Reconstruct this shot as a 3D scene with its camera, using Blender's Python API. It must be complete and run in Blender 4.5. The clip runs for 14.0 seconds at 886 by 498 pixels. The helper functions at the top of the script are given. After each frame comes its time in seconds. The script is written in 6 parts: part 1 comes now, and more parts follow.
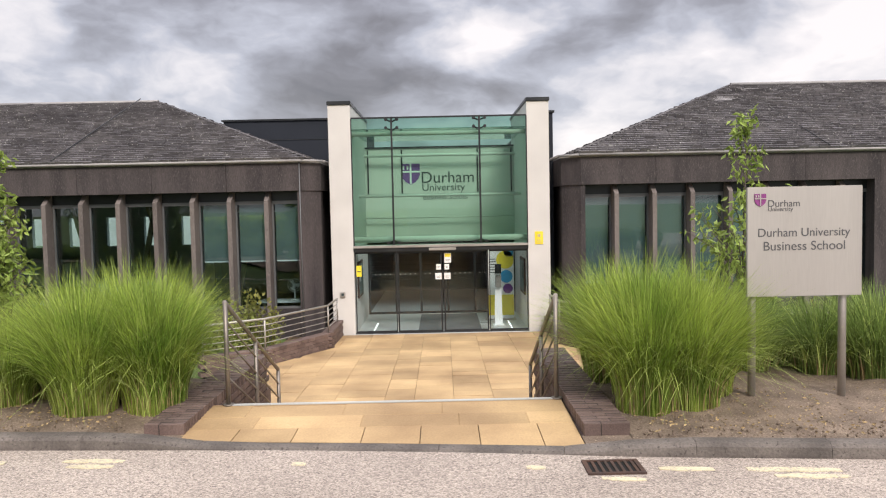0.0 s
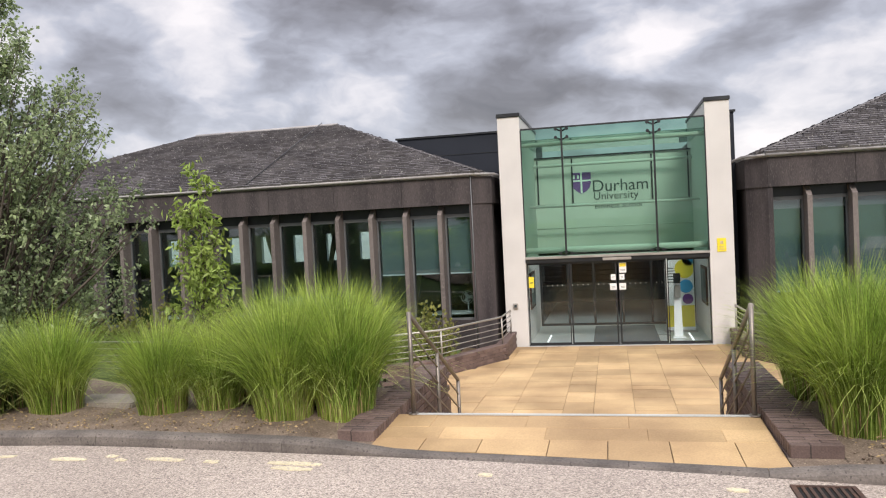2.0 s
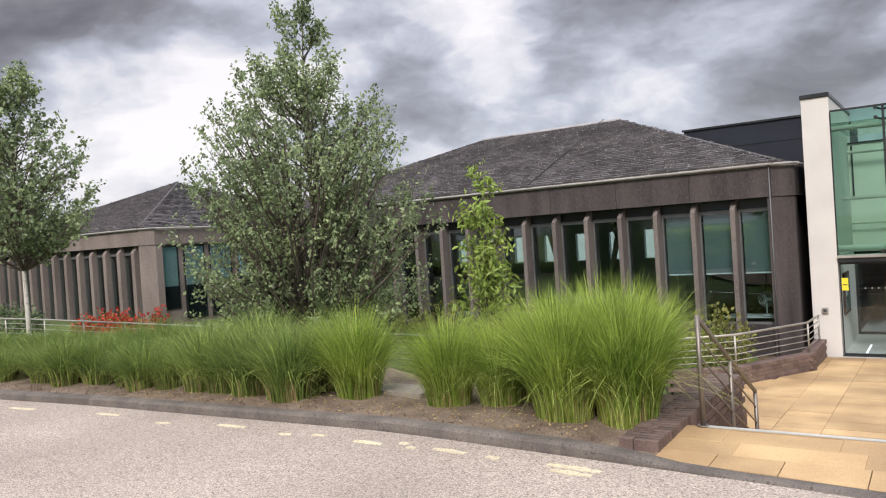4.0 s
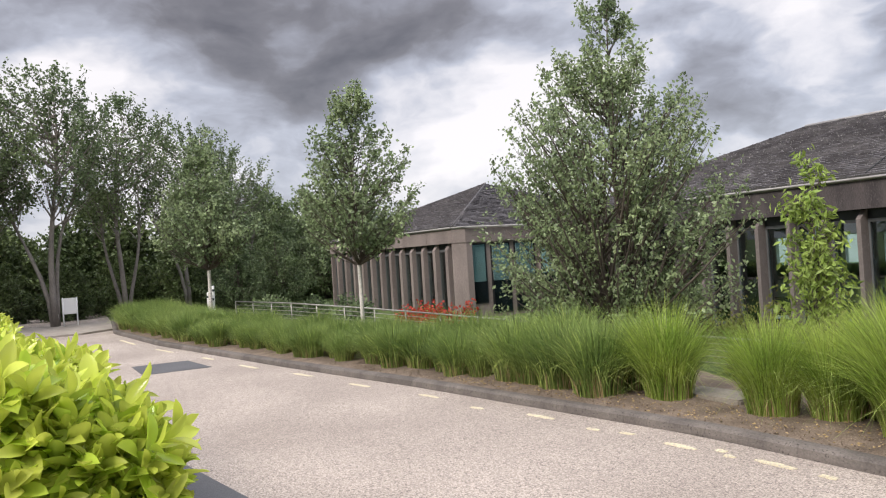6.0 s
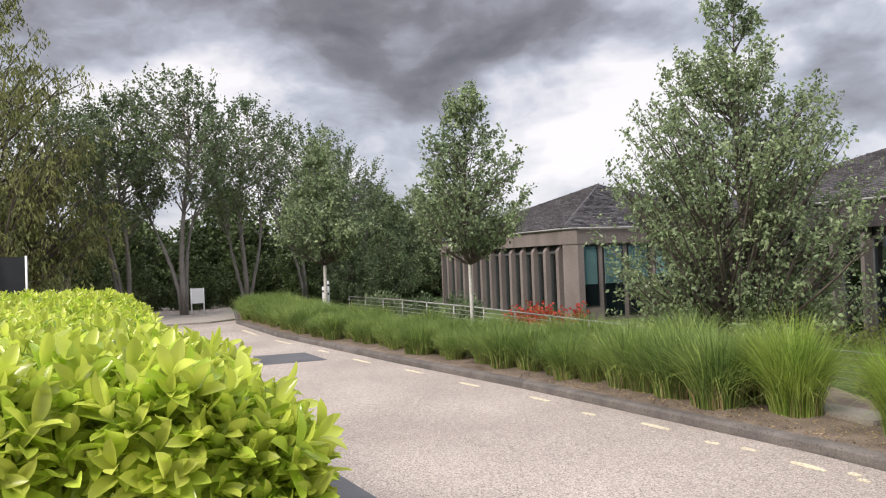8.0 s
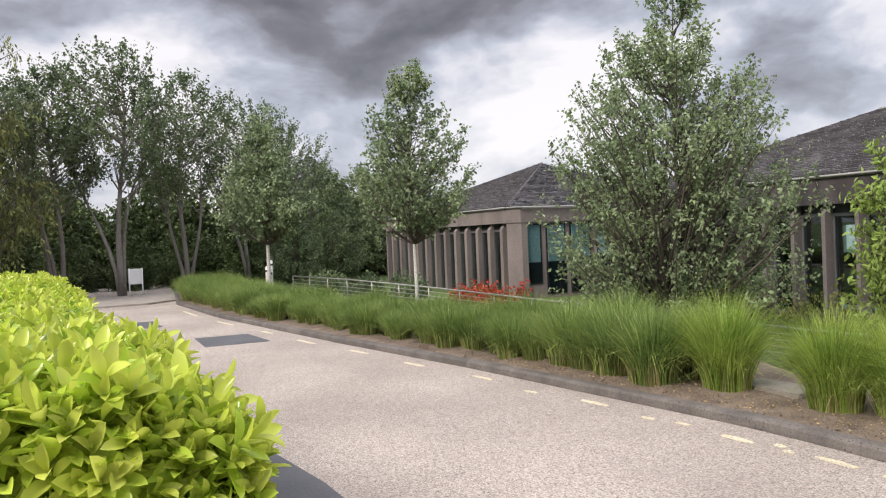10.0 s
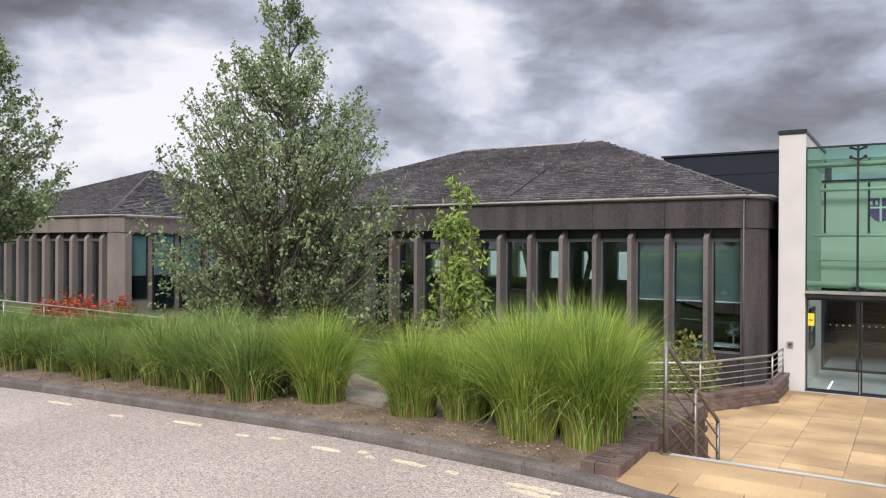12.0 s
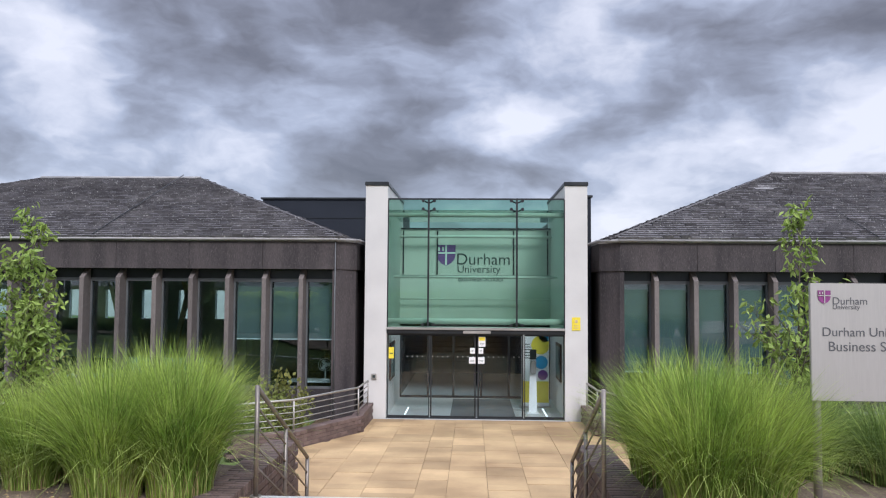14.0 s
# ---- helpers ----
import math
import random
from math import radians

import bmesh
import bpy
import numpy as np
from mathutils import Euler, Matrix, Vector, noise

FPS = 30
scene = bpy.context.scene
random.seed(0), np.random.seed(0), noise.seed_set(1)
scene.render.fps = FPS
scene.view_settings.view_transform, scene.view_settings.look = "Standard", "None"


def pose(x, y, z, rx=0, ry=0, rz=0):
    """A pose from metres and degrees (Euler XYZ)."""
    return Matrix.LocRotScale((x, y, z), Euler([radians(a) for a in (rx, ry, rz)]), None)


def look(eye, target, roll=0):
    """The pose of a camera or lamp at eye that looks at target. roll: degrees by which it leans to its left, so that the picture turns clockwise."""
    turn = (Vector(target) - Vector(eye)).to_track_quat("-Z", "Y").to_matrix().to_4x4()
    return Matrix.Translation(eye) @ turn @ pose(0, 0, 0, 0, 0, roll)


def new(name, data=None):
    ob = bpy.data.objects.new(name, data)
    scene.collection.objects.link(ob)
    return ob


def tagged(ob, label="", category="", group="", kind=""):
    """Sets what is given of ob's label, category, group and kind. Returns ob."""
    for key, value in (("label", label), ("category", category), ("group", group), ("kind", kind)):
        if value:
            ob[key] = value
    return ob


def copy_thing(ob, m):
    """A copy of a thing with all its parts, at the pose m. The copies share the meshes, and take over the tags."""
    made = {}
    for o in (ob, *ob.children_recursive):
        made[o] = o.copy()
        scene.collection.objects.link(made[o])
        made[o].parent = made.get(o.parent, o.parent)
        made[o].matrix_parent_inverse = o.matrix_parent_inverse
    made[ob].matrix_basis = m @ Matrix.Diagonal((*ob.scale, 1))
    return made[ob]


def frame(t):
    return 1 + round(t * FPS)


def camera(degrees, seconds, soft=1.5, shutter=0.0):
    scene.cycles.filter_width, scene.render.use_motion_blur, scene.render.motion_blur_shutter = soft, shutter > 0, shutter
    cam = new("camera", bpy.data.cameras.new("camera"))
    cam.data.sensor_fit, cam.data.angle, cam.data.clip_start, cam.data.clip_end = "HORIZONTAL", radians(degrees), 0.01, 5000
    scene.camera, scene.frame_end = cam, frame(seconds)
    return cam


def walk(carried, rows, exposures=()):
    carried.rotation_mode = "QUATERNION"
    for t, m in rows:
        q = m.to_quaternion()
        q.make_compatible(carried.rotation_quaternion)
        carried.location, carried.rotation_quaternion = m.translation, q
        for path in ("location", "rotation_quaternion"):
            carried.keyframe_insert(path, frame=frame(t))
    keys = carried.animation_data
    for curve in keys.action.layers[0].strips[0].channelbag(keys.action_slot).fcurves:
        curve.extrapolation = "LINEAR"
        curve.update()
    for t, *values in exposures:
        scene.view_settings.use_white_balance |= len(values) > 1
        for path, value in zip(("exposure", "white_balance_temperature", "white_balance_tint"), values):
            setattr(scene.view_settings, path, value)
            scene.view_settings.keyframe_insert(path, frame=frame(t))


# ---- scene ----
cam = camera(61.3, 14.0, soft=1.15)

PATH = [
    (0, (0.005, 0.039, 1.741), (0.006, 2.035, 1.63), -1.2),
    (0.5, (-0.007, 0.042, 1.742), (-0.093, 2.038, 1.65), -1.7),
    (1, (-0.023, 0.047, 1.747), (-0.225, 2.035, 1.671), -2.2),
    (1.5, (-0.075, 0.058, 1.739), (-0.393, 2.032, 1.673), -2.5),
    (2, (-0.106, 0.078, 1.732), (-0.546, 2.028, 1.668), -2.9),
    (4.5, (-0.158, 0.274, 1.723), (-1.46, 1.792, 1.71), -4.0),
    (5, (-0.178, 0.264, 1.711), (-1.642, 1.627, 1.71), -4.2),
    (5.5, (-0.194, 0.23, 1.697), (-1.78, 1.447, 1.715), -3.7),
    (6, (-0.236, 0.226, 1.69), (-1.909, 1.323, 1.714), -3.6),
    (6.5, (-0.254, 0.214, 1.695), (-1.987, 1.211, 1.724), -3.2),
    (7, (-0.253, 0.192, 1.696), (-2.032, 1.107, 1.731), -2.6),
    (7.5, (-0.251, 0.161, 1.705), (-2.064, 1.004, 1.742), -2.2),
    (10, (-0.219, 0.168, 1.761), (-1.967, 1.14, 1.732), -2.4),
    (10.5, (-0.188, 0.218, 1.759), (-1.809, 1.389, 1.725), -1.7),
    (11, (-0.17, 0.272, 1.733), (-1.627, 1.642, 1.71), -0.8),
    (11.5, (-0.183, 0.324, 1.731), (-1.454, 1.868, 1.716), -0.3),
    (12, (-0.19, 0.333, 1.733), (-1.254, 2.026, 1.73), 0.3),
    (12.5, (-0.17, 0.315, 1.744), (-1.007, 2.131, 1.759), 0.3),
    (13, (-0.146, 0.248, 1.759), (-0.737, 2.158, 1.798), 0.4),
    (13.5, (-0.125, 0.25, 1.789), (-0.457, 2.221, 1.859), 0.2),
    (14, (-0.11, 0.271, 1.804), (-0.189, 2.267, 1.906), 0.4),
]
EXPOSURES = [(0, 0.30, 6850, 14), (2, 0.28, 6750, 14), (5, 0.30, 6650, 13), (11, 0.28, 6600, 13), (12, 0.23, 6450, 14), (12.5, 0.20, 6350, 14), (13, 0.18, 6200, 14), (14, 0.14, 5900, 14)]
walk(cam, [(t, look(eye, target, roll)) for t, eye, target, roll in PATH], EXPOSURES)


# ---------------- light ----------------
def build_world():
    w = bpy.data.worlds.new("sky")
    scene.world = w
    w.use_nodes = True
    nt = w.node_tree
    nt.nodes.clear()
    N, L = nt.nodes.new, nt.links.new
    out, bg = N("ShaderNodeOutputWorld"), N("ShaderNodeBackground")
    sky = N("ShaderNodeTexSky")
    sky.sky_type, sky.sun_disc = "NISHITA", False
    sky.sun_elevation, sky.sun_rotation = radians(41), radians(162)
    tc = N("ShaderNodeTexCoord")
    sep = N("ShaderNodeSeparateXYZ")
    L(tc.outputs["Generated"], sep.inputs[0])

    def math_node(op, a, b=None):
        m = N("ShaderNodeMath")
        m.operation = op
        for k, v in enumerate((a, b)):
            if v is None:
                continue
            if isinstance(v, (int, float)):
                m.inputs[k].default_value = v
            else:
                L(v, m.inputs[k])
        return m.outputs[0]

    # cloud space: directions, drawn out sideways so that the clouds lie flat
    comb = N("ShaderNodeCombineXYZ")
    L(sep.outputs[0], comb.inputs[0]), L(sep.outputs[1], comb.inputs[1])
    L(math_node("MULTIPLY", sep.outputs[2], 2.0), comb.inputs[2])

    def fbm(scale, detail, rough, dist, shift, source):
        mp = N("ShaderNodeMapping")
        mp.inputs["Location"].default_value = shift
        L(source, mp.inputs[0])
        n = N("ShaderNodeTexNoise")
        n.inputs["Scale"].default_value, n.inputs["Detail"].default_value = scale, detail
        n.inputs["Roughness"].default_value, n.inputs["Distortion"].default_value = rough, dist
        L(mp.outputs[0], n.inputs["Vector"])
        return n

    # billows: the space itself is stirred before the cloud masses are laid out in it
    stir = fbm(4.5, 4, 0.55, 0.0, (3.0, 1.0, 7.0), comb.outputs[0])
    off = N("ShaderNodeVectorMath")
    off.operation = "MULTIPLY_ADD"
    L(stir.outputs["Color"], off.inputs[0])
    off.inputs[1].default_value, off.inputs[2].default_value = (0.16, 0.16, 0.16), (-0.08, -0.08, -0.08)
    bent = N("ShaderNodeVectorMath")
    L(comb.outputs[0], bent.inputs[0]), L(off.outputs[0], bent.inputs[1])
    space = bent.outputs[0]
    big, mid = fbm(3.4, 4, 0.5, 0.0, (2.2, 9.4, 0), space).outputs["Fac"], fbm(7.0, 6, 0.52, 0.0, (11.0, 2.0, 0), space).outputs["Fac"]
    dens = math_node("ADD", math_node("MULTIPLY", big, 0.38), math_node("MULTIPLY", mid, 0.52))
    dens = math_node("ADD", dens, 0.014)
    for x, y, z, reach, weight in CLOUDS:
        d = N("ShaderNodeVectorMath")
        d.operation = "DISTANCE"
        L(space, d.inputs[0])
        d.inputs[1].default_value = (x, y, z * 2.0)
        r = N("ShaderNodeMapRange")
        r.interpolation_type = "SMOOTHSTEP"
        for key, q in (("From Min", 0.0), ("From Max", reach), ("To Min", weight), ("To Max", 0.0)):
            r.inputs[key].default_value = q
        L(d.outputs["Value"], r.inputs["Value"])
        dens = math_node("ADD", dens, r.outputs[0])
    ramp = N("ShaderNodeValToRGB")
    L(dens, ramp.inputs[0])
    e = ramp.color_ramp.elements
    e[0].position, e[0].color = 0.33, (0.86, 0.85, 0.87, 1)
    e[1].position, e[1].color = 0.70, (0.125, 0.12, 0.13, 1)
    for p, c in ((0.40, (0.68, 0.69, 0.735, 1)), (0.46, (0.465, 0.495, 0.57, 1)), (0.53, (0.31, 0.32, 0.365, 1)), (0.61, (0.195, 0.19, 0.205, 1))):
        el = e.new(p)
        el.color = c
    # an overcast sky is about three times as bright overhead as at the horizon
    lift = N("ShaderNodeMapRange")
    lift.interpolation_type = "SMOOTHSTEP"
    lift.inputs["From Min"].default_value, lift.inputs["From Max"].default_value = 0.36, 0.95
    lift.inputs["To Min"].default_value, lift.inputs["To Max"].default_value = 1.0, ZENITH
    L(sep.outputs[2], lift.inputs["Value"])
    sc = N("ShaderNodeVectorMath")
    sc.operation = "SCALE"
    L(ramp.outputs[0], sc.inputs[0]), L(lift.outputs[0], sc.inputs["Scale"])
    blue = N("ShaderNodeVectorMath")
    blue.operation = "SCALE"
    L(sky.outputs[0], blue.inputs[0])
    blue.inputs["Scale"].default_value = 0.10
    mix = N("ShaderNodeMix")
    mix.data_type = "RGBA"
    mix.inputs["Factor"].default_value = 0.88
    L(blue.outputs[0], mix.inputs["A"]), L(sc.outputs[0], mix.inputs["B"])
    L(mix.outputs["Result"], bg.inputs[0])
    L(bg.outputs[0], out.inputs[0])


ZENITH = 3.25
# the larger clouds: direction, reach, and weight (dark above nought, bright below)
CLOUDS = [(-0.25, 0.94, 0.28, 0.40, 0.09), (-0.06, 0.98, 0.16, 0.28, 0.05), (0.26, 0.94, 0.21, 0.30, 0.06), (-0.46, 0.87, 0.16, 0.30, -0.07),
          (-0.22, 0.95, 0.21, 0.15, -0.12), (0.46, 0.87, 0.17, 0.26, -0.17), (0.03, 0.97, 0.225, 0.15, -0.12), (0.20, 0.97, 0.09, 0.24, -0.06),
          (-0.91, 0.29, 0.35, 0.50, 0.12), (-0.95, 0.0, 0.34, 0.45, 0.06), (-0.97, 0.12, 0.17, 0.36, -0.21), (-0.79, 0.59, 0.16, 0.34, -0.20),
          (-0.89, 0.40, 0.25, 0.20, 0.06), (-0.60, 0.78, 0.19, 0.30, 0.10), (-0.48, 0.83, 0.27, 0.20, -0.10), (-0.32, 0.93, 0.18, 0.22, 0.05),
          (-0.11, 0.93, 0.38, 0.28, 0.14), (-0.42, 0.86, 0.33, 0.2, 0.04), (0.38, 0.88, 0.29, 0.30, 0.10), (-0.82, 0.50, 0.27, 0.26, 0.10)]
build_world()
sun = new("sun", bpy.data.lights.new("sun", "SUN"))
sun.data.energy, sun.data.angle, sun.data.color = 2.6, radians(18), (1.0, 0.95, 0.88)
sun.matrix_world = look((9, -27, 25), (0, 0, 0))


# ---------------- materials ----------------
def mat(name, c1, c2, scale=3.0, fine=60.0, rough=0.75, bump=0.25, metal=0.0, rand=0.0, speck=None, speck_at=0.62, stretch=(1, 1, 1), spec=0.4, sub=0.0, isl=0.0, gr=0.22, stones=0.0, tone=0.5):
    """A surface of two colours in broad patches, fine grain, optional specks, and a little variation from piece to piece."""
    m = bpy.data.materials.new(name)
    m.use_nodes = True
    nt = m.node_tree
    N, L = nt.nodes.new, nt.links.new
    b = nt.nodes["Principled BSDF"]
    b.inputs["Roughness"].default_value, b.inputs["Metallic"].default_value = rough, metal
    b.inputs["Specular IOR Level"].default_value = spec
    geo = N("ShaderNodeNewGeometry")
    mp = N("ShaderNodeMapping")
    mp.inputs["Scale"].default_value = stretch
    L(geo.outputs["Position"], mp.inputs[0])

    def noise_node(s, d):
        n = N("ShaderNodeTexNoise")
        n.inputs["Scale"].default_value, n.inputs["Detail"].default_value = s, d
        L(mp.outputs[0], n.inputs["Vector"])
        return n.outputs["Fac"]

    def mixc(f, a, bb, mode="MIX"):
        x = N("ShaderNodeMix")
        x.data_type, x.blend_type = "RGBA", mode
        for key, v in (("Factor", f), ("A", a), ("B", bb)):
            if isinstance(v, (int, float)):
                x.inputs[key].default_value = v
            elif isinstance(v, tuple):
                x.inputs[key].default_value = (*v, 1)
            else:
                L(v, x.inputs[key])
        return x.outputs["Result"]

    def rng(v, a, bb, c, d):
        r = N("ShaderNodeMapRange")
        L(v, r.inputs["Value"])
        for key, q in (("From Min", a), ("From Max", bb), ("To Min", c), ("To Max", d)):
            r.inputs[key].default_value = q
        return r.outputs[0]

    broad, grain = noise_node(scale, 5), noise_node(fine, 3)
    col = mixc(rng(broad, 0.32, 0.68, 0, 1), c1, c2)
    val = rng(grain, 0.25, 0.75, 1 - gr, 1 + gr)
    col = mixc(1.0, col, val, "MULTIPLY")
    if speck:
        sp = noise_node(fine * 0.8, 1)
        col = mixc(rng(sp, speck_at, speck_at + 0.06, 0, 1), col, speck)
    if stones:
        vo = N("ShaderNodeTexVoronoi")
        vo.inputs["Scale"].default_value = stones
        L(mp.outputs[0], vo.inputs["Vector"])
        sx = N("ShaderNodeSeparateColor")
        L(vo.outputs["Color"], sx.inputs[0])
        col = mixc(1.0, col, rng(sx.outputs[0], 0, 1, 1 - tone, 1 + tone), "MULTIPLY")
    for amount, node, outp in ((rand, "ShaderNodeObjectInfo", "Random"), (isl, "ShaderNodeNewGeometry", "Random Per Island")):
        if amount:
            oi = N(node)
            col = mixc(1.0, col, rng(oi.outputs[outp], 0, 1, 1 - amount, 1 + amount), "MULTIPLY")
    L(col, b.inputs["Base Color"])
    L(rng(broad, 0.3, 0.7, max(rough - 0.08, 0.02), min(rough + 0.08, 1)), b.inputs["Roughness"])
    if bump:
        bp = N("ShaderNodeBump")
        bp.inputs["Strength"].default_value, bp.inputs["Distance"].default_value = bump, 0.01
        L(grain, bp.inputs["Height"])
        L(bp.outputs[0], b.inputs["Normal"])
    if sub:
        tr = N("ShaderNodeBsdfTranslucent")
        L(col, tr.inputs[0])
        ms = N("ShaderNodeMixShader")
        ms.inputs[0].default_value = sub
        L(b.outputs[0], ms.inputs[1]), L(tr.outputs[0], ms.inputs[2])
        L(ms.outputs[0], nt.nodes["Material Output"].inputs[0])
    return m


def glass(name, tint, gloss_rough=0.01, ior=1.5):
    m = bpy.data.materials.new(name)
    m.use_nodes = True
    nt = m.node_tree
    N, L = nt.nodes.new, nt.links.new
    nt.nodes.remove(nt.nodes["Principled BSDF"])
    t, g, f, x = N("ShaderNodeBsdfTransparent"), N("ShaderNodeBsdfGlossy"), N("ShaderNodeLayerWeight"), N("ShaderNodeMixShader")
    t.inputs[0].default_value = (*tint, 1)
    g.inputs["Roughness"].default_value = gloss_rough
    # gloss rises from that of a square view to full at a grazing one, alike on both sides of the pane
    square = ((ior - 1) / (ior + 1)) ** 2
    f.inputs["Blend"].default_value = 0.5
    fifth, gain = N("ShaderNodeMath"), N("ShaderNodeMath")
    fifth.operation, gain.operation = "POWER", "MULTIPLY_ADD"
    fifth.inputs[1].default_value = 5.0
    gain.inputs[1].default_value, gain.inputs[2].default_value = 1 - square, square
    L(f.outputs["Facing"], fifth.inputs[0]), L(fifth.outputs[0], gain.inputs[0])
    L(gain.outputs[0], x.inputs[0]), L(t.outputs[0], x.inputs[1]), L(g.outputs[0], x.inputs[2])
    L(x.outputs[0], nt.nodes["Material Output"].inputs[0])
    return m


ASPHALT = mat("pale_asphalt", (0.315, 0.266, 0.228), (0.43, 0.37, 0.32), 0.5, 55, 0.88, 0.9, speck=(0.22, 0.186, 0.163), speck_at=0.62, gr=0.2, stones=105, tone=0.42)
TARMAC = mat("dark_tarmac", (0.085, 0.085, 0.09), (0.12, 0.12, 0.125), 1.2, 90, 0.85, 0.5)
KERB = mat("kerb_concrete", (0.092, 0.080, 0.072), (0.168, 0.147, 0.131), 3.2, 55, 0.9, 0.7, rand=0.16, speck=(0.07, 0.061, 0.055), speck_at=0.64)
PALE_STONE = mat("pale_concrete", (0.26, 0.23, 0.195), (0.36, 0.32, 0.275), 2.5, 45, 0.85, 0.5)
SOIL = mat("dry_soil", (0.142, 0.106, 0.080), (0.26, 0.20, 0.152), 3.5, 70, 0.95, 1.0, speck=(0.37, 0.29, 0.21), speck_at=0.66, gr=0.45)
LAWN = mat("lawn", (0.065, 0.105, 0.028), (0.115, 0.16, 0.045), 0.8, 25, 0.9, 1.0)
SANDSTONE = mat("yellow_sandstone", (0.315, 0.205, 0.105), (0.55, 0.385, 0.205), 0.9, 70, 0.75, 0.25, rand=0.15, speck=(0.40, 0.265, 0.14), speck_at=0.68, gr=0.13)
JOINT = mat("joint_mortar", (0.23, 0.165, 0.10), (0.30, 0.22, 0.14), 4, 60, 0.95, 0.4)
BRICK = mat("dark_brown_brick", (0.108, 0.073, 0.064), (0.175, 0.123, 0.108), 5, 80, 0.7, 0.35, rand=0.2)
CONCRETE = mat("exposed_aggregate_concrete", (0.036, 0.031, 0.033), (0.094, 0.079, 0.079), 1.6, 85, 0.9, 0.9, speck=(0.112, 0.095, 0.093), speck_at=0.64, stretch=(1.4, 1.4, 0.22), stones=110, tone=0.16)
CONCRETE_FIN = mat("fin_aggregate_concrete", (0.12, 0.102, 0.096), (0.19, 0.163, 0.152), 1.8, 85, 0.9, 0.7, speck=(0.225, 0.195, 0.18), speck_at=0.62, stretch=(1, 1, 0.3), stones=110, tone=0.12)
CONCRETE_PALE = mat("weathered_aggregate_concrete", (0.165, 0.135, 0.126), (0.245, 0.205, 0.19), 1.4, 80, 0.9, 0.7, speck=(0.30, 0.255, 0.23), speck_at=0.64, stretch=(1, 1, 0.3), stones=100, tone=0.12)
SLATE = mat("grey_slate", (0.088, 0.082, 0.088), (0.145, 0.136, 0.14), 1.1, 30, 0.66, 0.6, isl=0.24, speck=(0.40, 0.395, 0.375), speck_at=0.66, gr=0.15)
LEAD = mat("lead_flashing", (0.28, 0.27, 0.27), (0.38, 0.37, 0.365), 2, 30, 0.6, 0.2, gr=0.12)
RENDER_WHITE = mat("white_render", (0.57, 0.55, 0.53), (0.645, 0.625, 0.60), 1.2, 50, 0.8, 0.08, gr=0.05)
BLACK_CLAD = mat("black_cladding", (0.011, 0.014, 0.021), (0.019, 0.023, 0.032), 0.8, 20, 0.6, 0.05, gr=0.1, spec=0.25)
DARK_FRAME = mat("dark_aluminium", (0.03, 0.032, 0.036), (0.045, 0.048, 0.05), 2, 40, 0.4, 0.0, metal=0.5, gr=0.08)
GREY_FRAME = mat("grey_aluminium", (0.12, 0.125, 0.13), (0.16, 0.165, 0.17), 2, 40, 0.45, 0.0, metal=0.3, gr=0.08)
STEEL = mat("brushed_steel", (0.40, 0.375, 0.35), (0.50, 0.475, 0.445), 3, 90, 0.5, 0.05, metal=0.75, gr=0.06)
RAIL_STEEL = mat("weathered_rail_steel", (0.20, 0.175, 0.155), (0.29, 0.26, 0.235), 3, 90, 0.48, 0.08, metal=0.7, gr=0.12)
SIGN_STEEL = mat("satin_sign_steel", (0.47, 0.445, 0.42), (0.53, 0.505, 0.475), 1.2, 120, 0.42, 0.03, metal=0.75, stretch=(1, 1, 0.06), gr=0.035)
YELLOW_PAINT = mat("worn_yellow_paint", (0.56, 0.49, 0.33), (0.68, 0.61, 0.43), 6, 60, 0.8, 0.4, speck=(0.42, 0.37, 0.31), speck_at=0.58)
IRON = mat("rusty_iron", (0.07, 0.05, 0.045), (0.13, 0.075, 0.055), 8, 60, 0.7, 0.3, metal=0.4)
# near-black that stands for the darkness of the drain's hole
PIT_SHADE = mat("drain_shade", (0.006, 0.006, 0.006), (0.01, 0.01, 0.01), 3, 30, 0.9, 0)
INNER_WALL = mat("inner_plaster", (0.50, 0.52, 0.48), (0.58, 0.60, 0.56), 1, 40, 0.8, 0.05, gr=0.05)
# dark blue-grey that carries the hall's shade in its colour
HALL_SHADE = mat("hall_shade", (0.07, 0.083, 0.098), (0.105, 0.12, 0.138), 1, 40, 0.8, 0.05)
CEILING_MAT = mat("ceiling_board", (0.44, 0.46, 0.45), (0.52, 0.54, 0.53), 1, 40, 0.9, 0.05)
CARPET = mat("carpet", (0.10, 0.105, 0.11), (0.155, 0.16, 0.165), 1.5, 120, 0.95, 0.4)
FLOOR_GREY = mat("pale_lobby_floor", (0.42, 0.43, 0.42), (0.50, 0.51, 0.50), 1.5, 60, 0.35, 0.03, gr=0.06)
BLIND = mat("roller_blind", (0.125, 0.16, 0.152), (0.165, 0.20, 0.19), 0.7, 90, 0.9, 0.1, gr=0.05)
TIMBER = mat("pale_timber", (0.50, 0.40, 0.20), (0.60, 0.48, 0.27), 1.5, 40, 0.6, 0.1, stretch=(1, 1, 0.2))
WHITE = mat("white_plastic", (0.78, 0.78, 0.77), (0.84, 0.84, 0.83), 2, 60, 0.45, 0.0, gr=0.03)
PURPLE = mat("purple_ink", (0.17, 0.055, 0.25), (0.20, 0.07, 0.29), 3, 60, 0.6, 0)
MAROON = mat("maroon_ink", (0.19, 0.035, 0.16), (0.23, 0.05, 0.19), 3, 60, 0.6, 0)
INK = mat("dark_ink", (0.028, 0.04, 0.042), (0.035, 0.05, 0.05), 3, 60, 0.6, 0)
